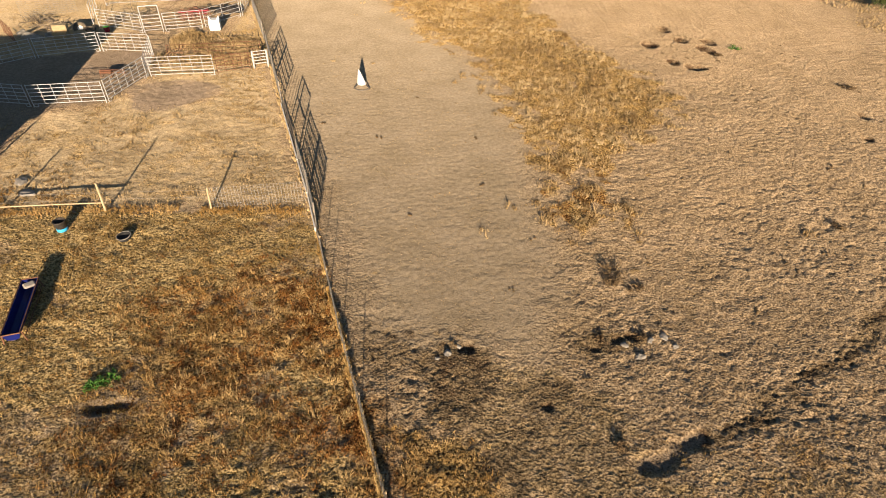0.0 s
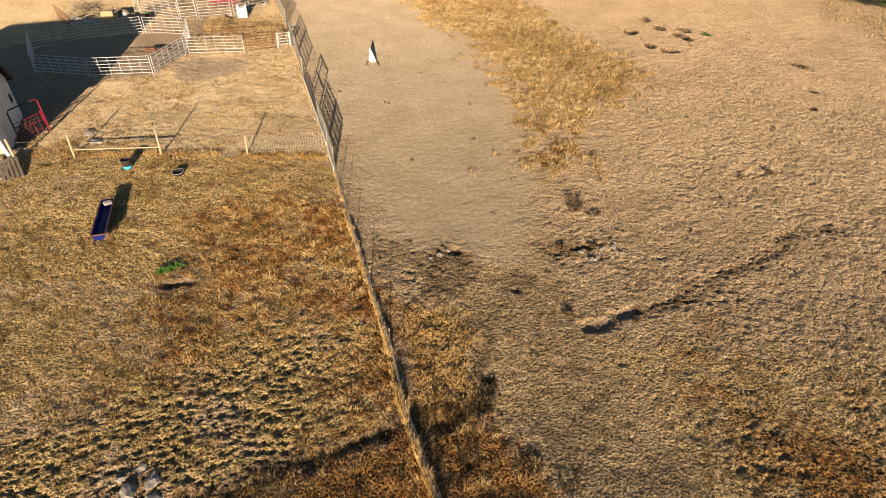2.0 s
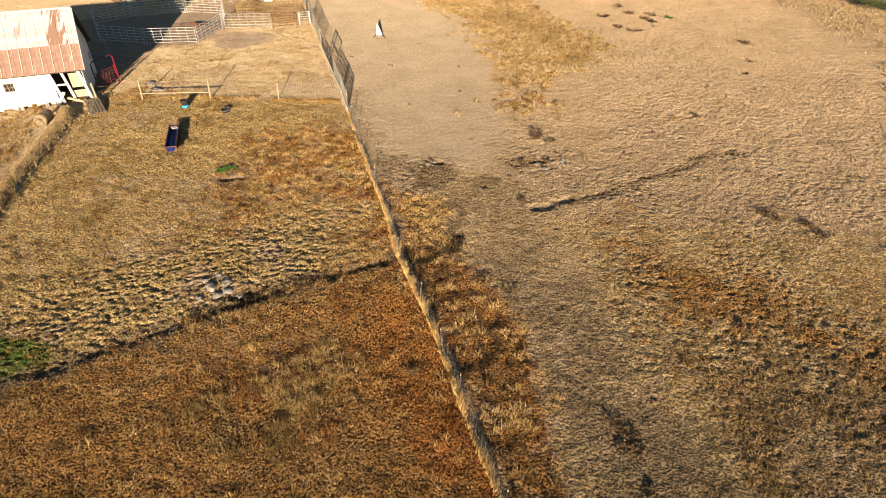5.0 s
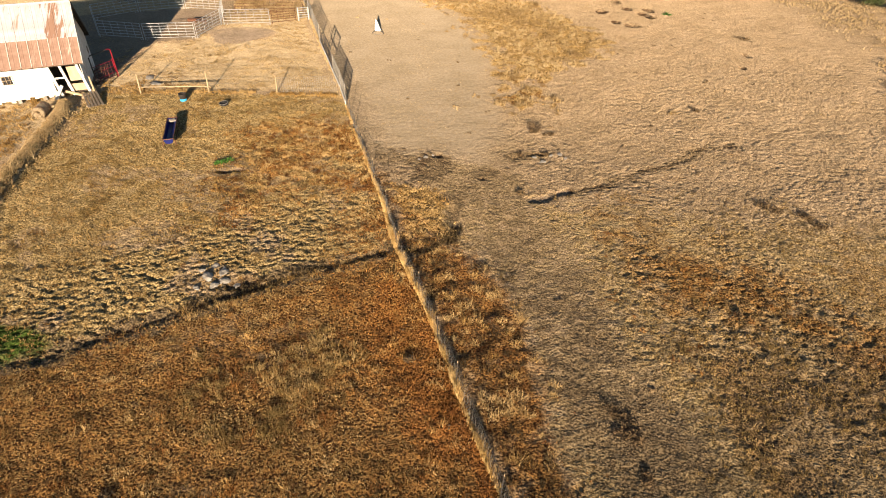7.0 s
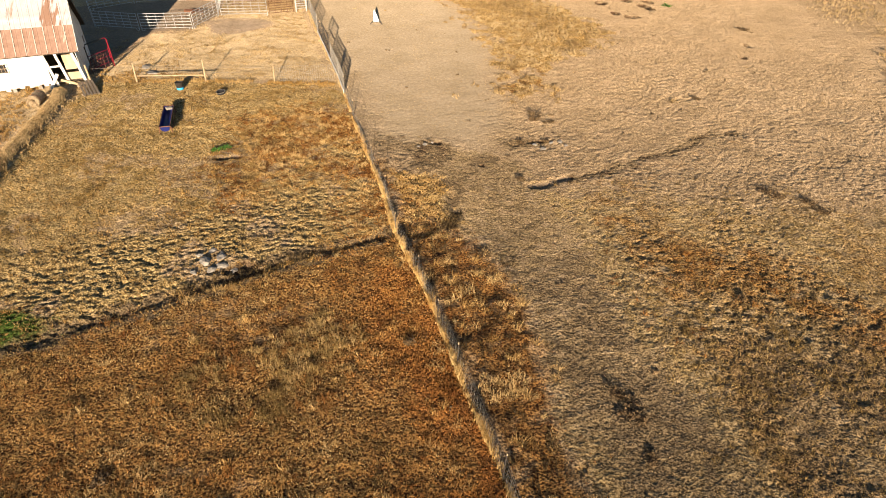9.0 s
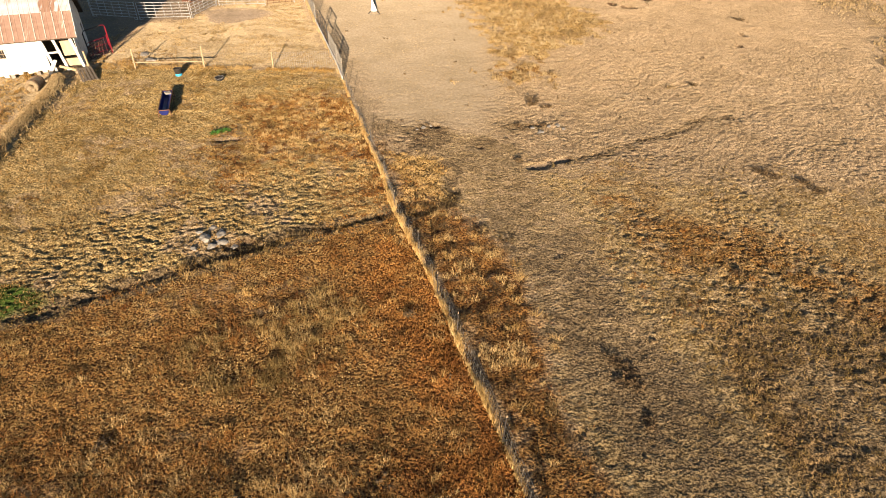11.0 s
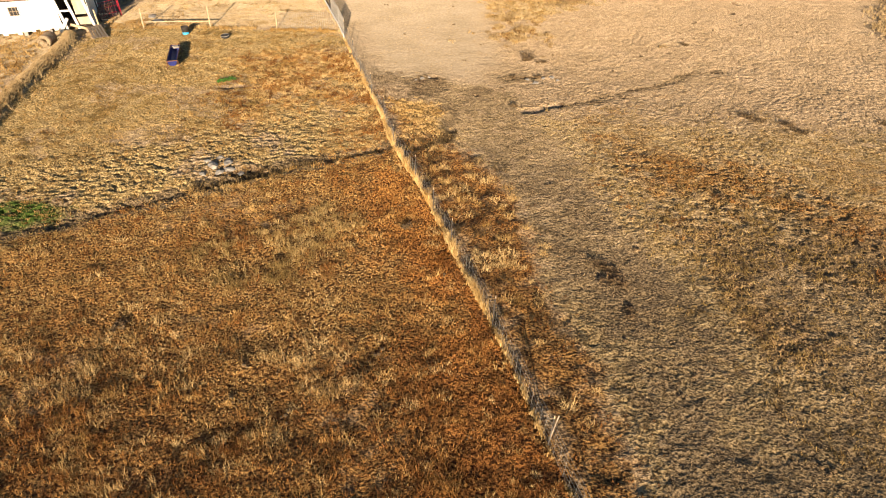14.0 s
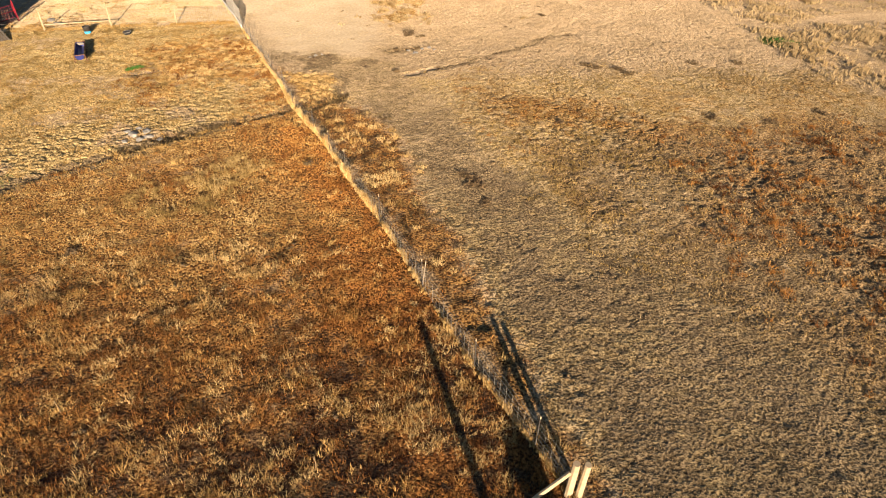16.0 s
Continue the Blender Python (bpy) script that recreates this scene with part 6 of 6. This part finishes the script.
# ---- stones, weeds, shrubs ----
def stone(x, y, size, flat, seed, label="pale flat field stone on the bare bank", group="bank stones"):
    bm = B()
    bmesh.ops.create_icosphere(bm, subdivisions=2, radius=1.0)
    for v in bm.verts:
        d = 0.8 + 0.45 * noise.noise(v.co * 1.3 + Vector((seed * 3.1, seed, 0)))
        v.co = Vector((v.co.x * d, v.co.y * d * 0.75, max(-0.4, v.co.z * d * flat))) * size
    o = part("stone", bm, M_STONE)
    o.matrix_basis = pose(x, y, gh(x, y) + 0.12 * size * flat, rz=seed * 47)
    tagged(o, label, "stone", group)


for i, (x, y, s) in enumerate(((-8.5, -1.9, 0.30), (-8.0, -2.4, 0.36), (-8.6, -2.75, 0.42), (-7.75, -2.95, 0.36), (-8.15, -3.25, 0.30), (-7.2, -3.1, 0.26), (-8.9, -3.5, 0.22), (-9.0, -2.3, 0.2))):
    stone(x, y, s, 0.38, i + 1)
for i, (x, y, s) in enumerate(((1.5, 9.1, 0.24), (1.95, 9.45, 0.15), (1.1, 8.85, 0.14), (9.6, 9.55, 0.2), (10.2, 9.7, 0.24), (8.5, 9.35, 0.2), (8.95, 8.75, 0.26), (10.5, 9.2, 0.17))):
    stone(x, y, s, 0.45, i + 21, "pale broken stone beside a scraped hollow", "hollow stones")
for i, (x, y, s) in enumerate(((-31.3, 43.7, 0.75), (-30.3, 43.3, 0.6), (-32.2, 44.6, 0.6), (-29.9, 44.4, 0.5))):
    stone(x, y, s, 0.75, i + 61, "pale tan boulder heaped beside the round pen", "yard boulders")
for i, (x, y, s) in enumerate(((-20.6, 21.6, 0.48), (-19.75, 20.5, 0.5))):
    stone(x, y, s, 0.35, i + 41, "broad pale slab lying in the paddock", "paddock slabs")


def bush(name, x, y, r, tall, mat, label, stems=26, seed=1, category="bush"):
    """A low weed: thin stems that fork from the foot, with narrow leaves."""
    rd = random.Random(seed)
    ob = thing(name, pose(x, y, gh(x, y)), label, category)
    st, lf = B(), B()
    for k in range(stems):
        a, o = rd.uniform(0, math.tau), rd.uniform(0.3, 1.15)
        tip = Vector((math.cos(a) * r * o, math.sin(a) * r * o, tall * rd.uniform(0.35, 0.75) * (1.1 - 0.5 * o)))
        foot = Vector((math.cos(a) * r * 0.25 * o, math.sin(a) * r * 0.25 * o, -0.03))
        tube(st, [foot, foot.lerp(tip, 0.5) + Vector((0, 0, tall * 0.1)), tip], 0.012, 3, 0.004)
        for j in range(7):
            p = foot.lerp(tip, rd.uniform(0.3, 1.0))
            d = Vector((rd.gauss(0, 1), rd.gauss(0, 1), rd.gauss(0.4, 0.6))).normalized() * rd.uniform(0.08, 0.17)
            s = d.cross(Vector((rd.gauss(0, 1), rd.gauss(0, 1), 1))).normalized() * 0.02
            vs = [lf.verts.new(q) for q in (p - s * 0.5, p + d * 0.5 - s, p + d, p + d * 0.5 + s)]
            lf.faces.new(vs)
    part("stems", st, mat, ob)
    tagged(part("leaves", lf, mat, ob), kind="stuff")
    return ob


def plain_blade(name, a, b):
    m, tree, bs = material(name, 0.8)
    n = noise_of(tree, 9.0, 3.0)
    tree.links.new(ramp(tree, n, [(0.3, a), (0.7, b)]), bs.inputs["Base Color"])
    return m


M_DEAD = plain_blade("dead_weed", (0.07, 0.045, 0.022), (0.20, 0.13, 0.06))
M_LEAF = plain_blade("green_weed", (0.03, 0.09, 0.012), (0.09, 0.22, 0.03))
M_SHRUB = plain_blade("olive_leaf", (0.035, 0.05, 0.012), (0.10, 0.12, 0.03))
for i, (x, y, r, h) in enumerate(((9.25, 13.6, 0.75, 0.42), (9.0, 12.95, 0.35, 0.25), (9.95, 12.5, 0.4, 0.22), (20.75, 3.7, 0.55, 0.3), (21.25, 3.2, 0.4, 0.25), (22.65, 2.5, 0.5, 0.28), (22.95, 1.6, 0.45, 0.25), (21.8, 16.7, 0.4, 0.32), (33.4, 34.3, 0.8, 0.4), (21.8, 39.0, 0.3, 0.2), (26.5, 41.5, 0.35, 0.2), (28.75, 3.0, 0.5, 0.25), (32.0, 2.3, 0.6, 0.3), (24.8, -6.0, 0.5, 0.25), (28.0, -7.4, 0.45, 0.3), (31.9, -6.6, 0.5, 0.25), (8.5, -10.3, 0.4, 0.22), (8.8, -10.75, 0.45, 0.25), (8.65, -11.15, 0.4, 0.22), (9.0, -11.4, 0.35, 0.2), (8.95, -13.0, 0.32, 0.2), (0.9, -7.8, 0.25, 0.3), (-8.6, -13.5, 0.3, 0.25), (15.4, -5.2, 0.25, 0.18), (4.3, -2.2, 0.35, 0.2), (7.0, 4.9, 0.25, 0.2), (7.6, 9.7, 0.3, 0.14), (9.3, 9.75, 0.3, 0.16))):
    bush("dead_weed", x, y, r, h, M_DEAD, "dark dried weed clump on bare ground", int(14 + 26 * r), i + 1, "weed")
bush("green_weed", -10.75, 8.15, 0.45, 0.22, M_LEAF, "fresh green leafy weed above a dark hollow", 30, 71, "weed")
bush("green_weed", -11.2, 7.85, 0.28, 0.15, M_LEAF, "fresh green leafy weed above a dark hollow", 24, 72, "weed")
bush("green_weed", 28.5, 43.0, 0.6, 0.35, M_LEAF, "small green weed on the trodden slope", 26, 73, "weed")
bush("green_weed", 38.6, 6.6, 0.9, 0.4, M_LEAF, "small green weed on the trodden slope", 34, 74, "weed")


def stake(x, y, tall):
    o = thing("dry_stalk", pose(x, y, gh(x, y)), "single dark dried stalk standing in the grass", "stalk", "dry stalks")
    part("stem", tube(B(), [(0, 0, -0.05), (0.02, 0.01, tall * 0.5), (0.0, 0.03, tall)], 0.03, 5, 0.012), M_DEAD, o)
    part("head", tube(B(), [(0.0, 0.03, tall * 0.9), (0.01, 0.03, tall + 0.1)], 0.035, 5, 0.01), M_DEAD, o)


for x, y, h in ((-2.75, -15.2, 0.42), (-6.35, -21.9, 0.45), (1.05, -25.1, 0.42), (-1.2, -21.5, 0.35)):
    stake(x, y, h)


def shrub(x, y, r, tall, seed):
    """A field shrub: short trunk, limbs and a crown of leaf clumps with gaps."""
    rd = random.Random(seed)
    ob = thing("field_shrub", pose(x, y, gh(x, y)), "dark green shrub on the golden rise", "shrub", "shrubs on the rise")
    tr, cr = B(), B()
    tips = []
    tube(tr, [(0, 0, -0.1), (0.05, 0, tall * 0.3)], 0.1, 6, 0.07)
    for k in range(9):
        a = k * math.tau / 9 + rd.uniform(-0.3, 0.3)
        tip = Vector((math.cos(a) * r * rd.uniform(0.4, 0.8), math.sin(a) * r * rd.uniform(0.4, 0.8), tall * rd.uniform(0.5, 0.9)))
        tube(tr, [(0.05, 0, tall * 0.28), tuple(tip * 0.55 + Vector((0, 0, tall * 0.2))), tuple(tip)], 0.05, 5, 0.015)
        tips.append(tip)
    for k in range(1500):
        c = rd.choice(tips) + Vector((rd.gauss(0, 0.28 * r), rd.gauss(0, 0.28 * r), rd.gauss(0, 0.16 * tall)))
        if c.z < 0.05:
            continue
        d = Vector((rd.gauss(0, 1), rd.gauss(0, 1), rd.gauss(0, 1))).normalized() * rd.uniform(0.08, 0.18)
        s = d.cross(Vector((rd.gauss(0, 1), rd.gauss(0, 1), 1))).normalized() * 0.06
        cr.faces.new([cr.verts.new(q) for q in (c - s * 0.4, c + d * 0.5 - s, c + d, c + d * 0.5 + s)])
    part("trunk", tr, M_OLD_WOOD, ob)
    tagged(part("crown", cr, M_SHRUB, ob), kind="stuff")


for i, (x, y, r, h) in enumerate(((50.6, 55.4, 1.5, 1.2), (53.2, 52.0, 1.8, 1.3), (55.2, 48.6, 1.6, 1.2), (57.5, 45.0, 1.8, 1.4), (56.5, 53.5, 2.0, 1.5))):
    shrub(x, y, r, h, 200 + i)


def dung():
    """Scattered dark droppings and clods."""
    rd = random.Random(5)
    bm = B()
    spots = [(5.3, 38.7), (7.2, 31.4), (7.4, 27.5), (4.3, 19.5), (6.0, 33.0), (4.4, -1.9), (-12.5, 25.2), (-17.5, 27.0), (-9.0, 33.0), (14.1, -6.1), (16.3, -7.1), (1.8, 9.5), (-1.5, 8.8), (6.5, 36.0), (12.0, 24.0), (-10.5, 27.5), (-18.6, 18.0)]
    for k in range(240):
        spots.append((rd.uniform(-6, 34), rd.uniform(-26, 44)))
    for x, y in spots:
        lane = -8 < x < 7 and y > 11
        if -26 < x < -22 or (lane and rd.random() < 0.75):
            continue
        z = gh(x, y)
        for j in range(rd.randint(1, 4)):
            r = bmesh.ops.create_icosphere(bm, subdivisions=1, radius=rd.uniform(0.025, 0.065))
            px, py = x + rd.gauss(0, 0.1), y + rd.gauss(0, 0.1)
            for v in r["verts"]:
                v.co = Vector((v.co.x * 1.3 + px, v.co.y * 1.3 + py, v.co.z * 0.8 + gh(px, py) + 0.02))
    tagged(part("droppings", bm, M_DEAD), "dark dry droppings and clods scattered over the soil", "droppings", kind="stuff")


dung()
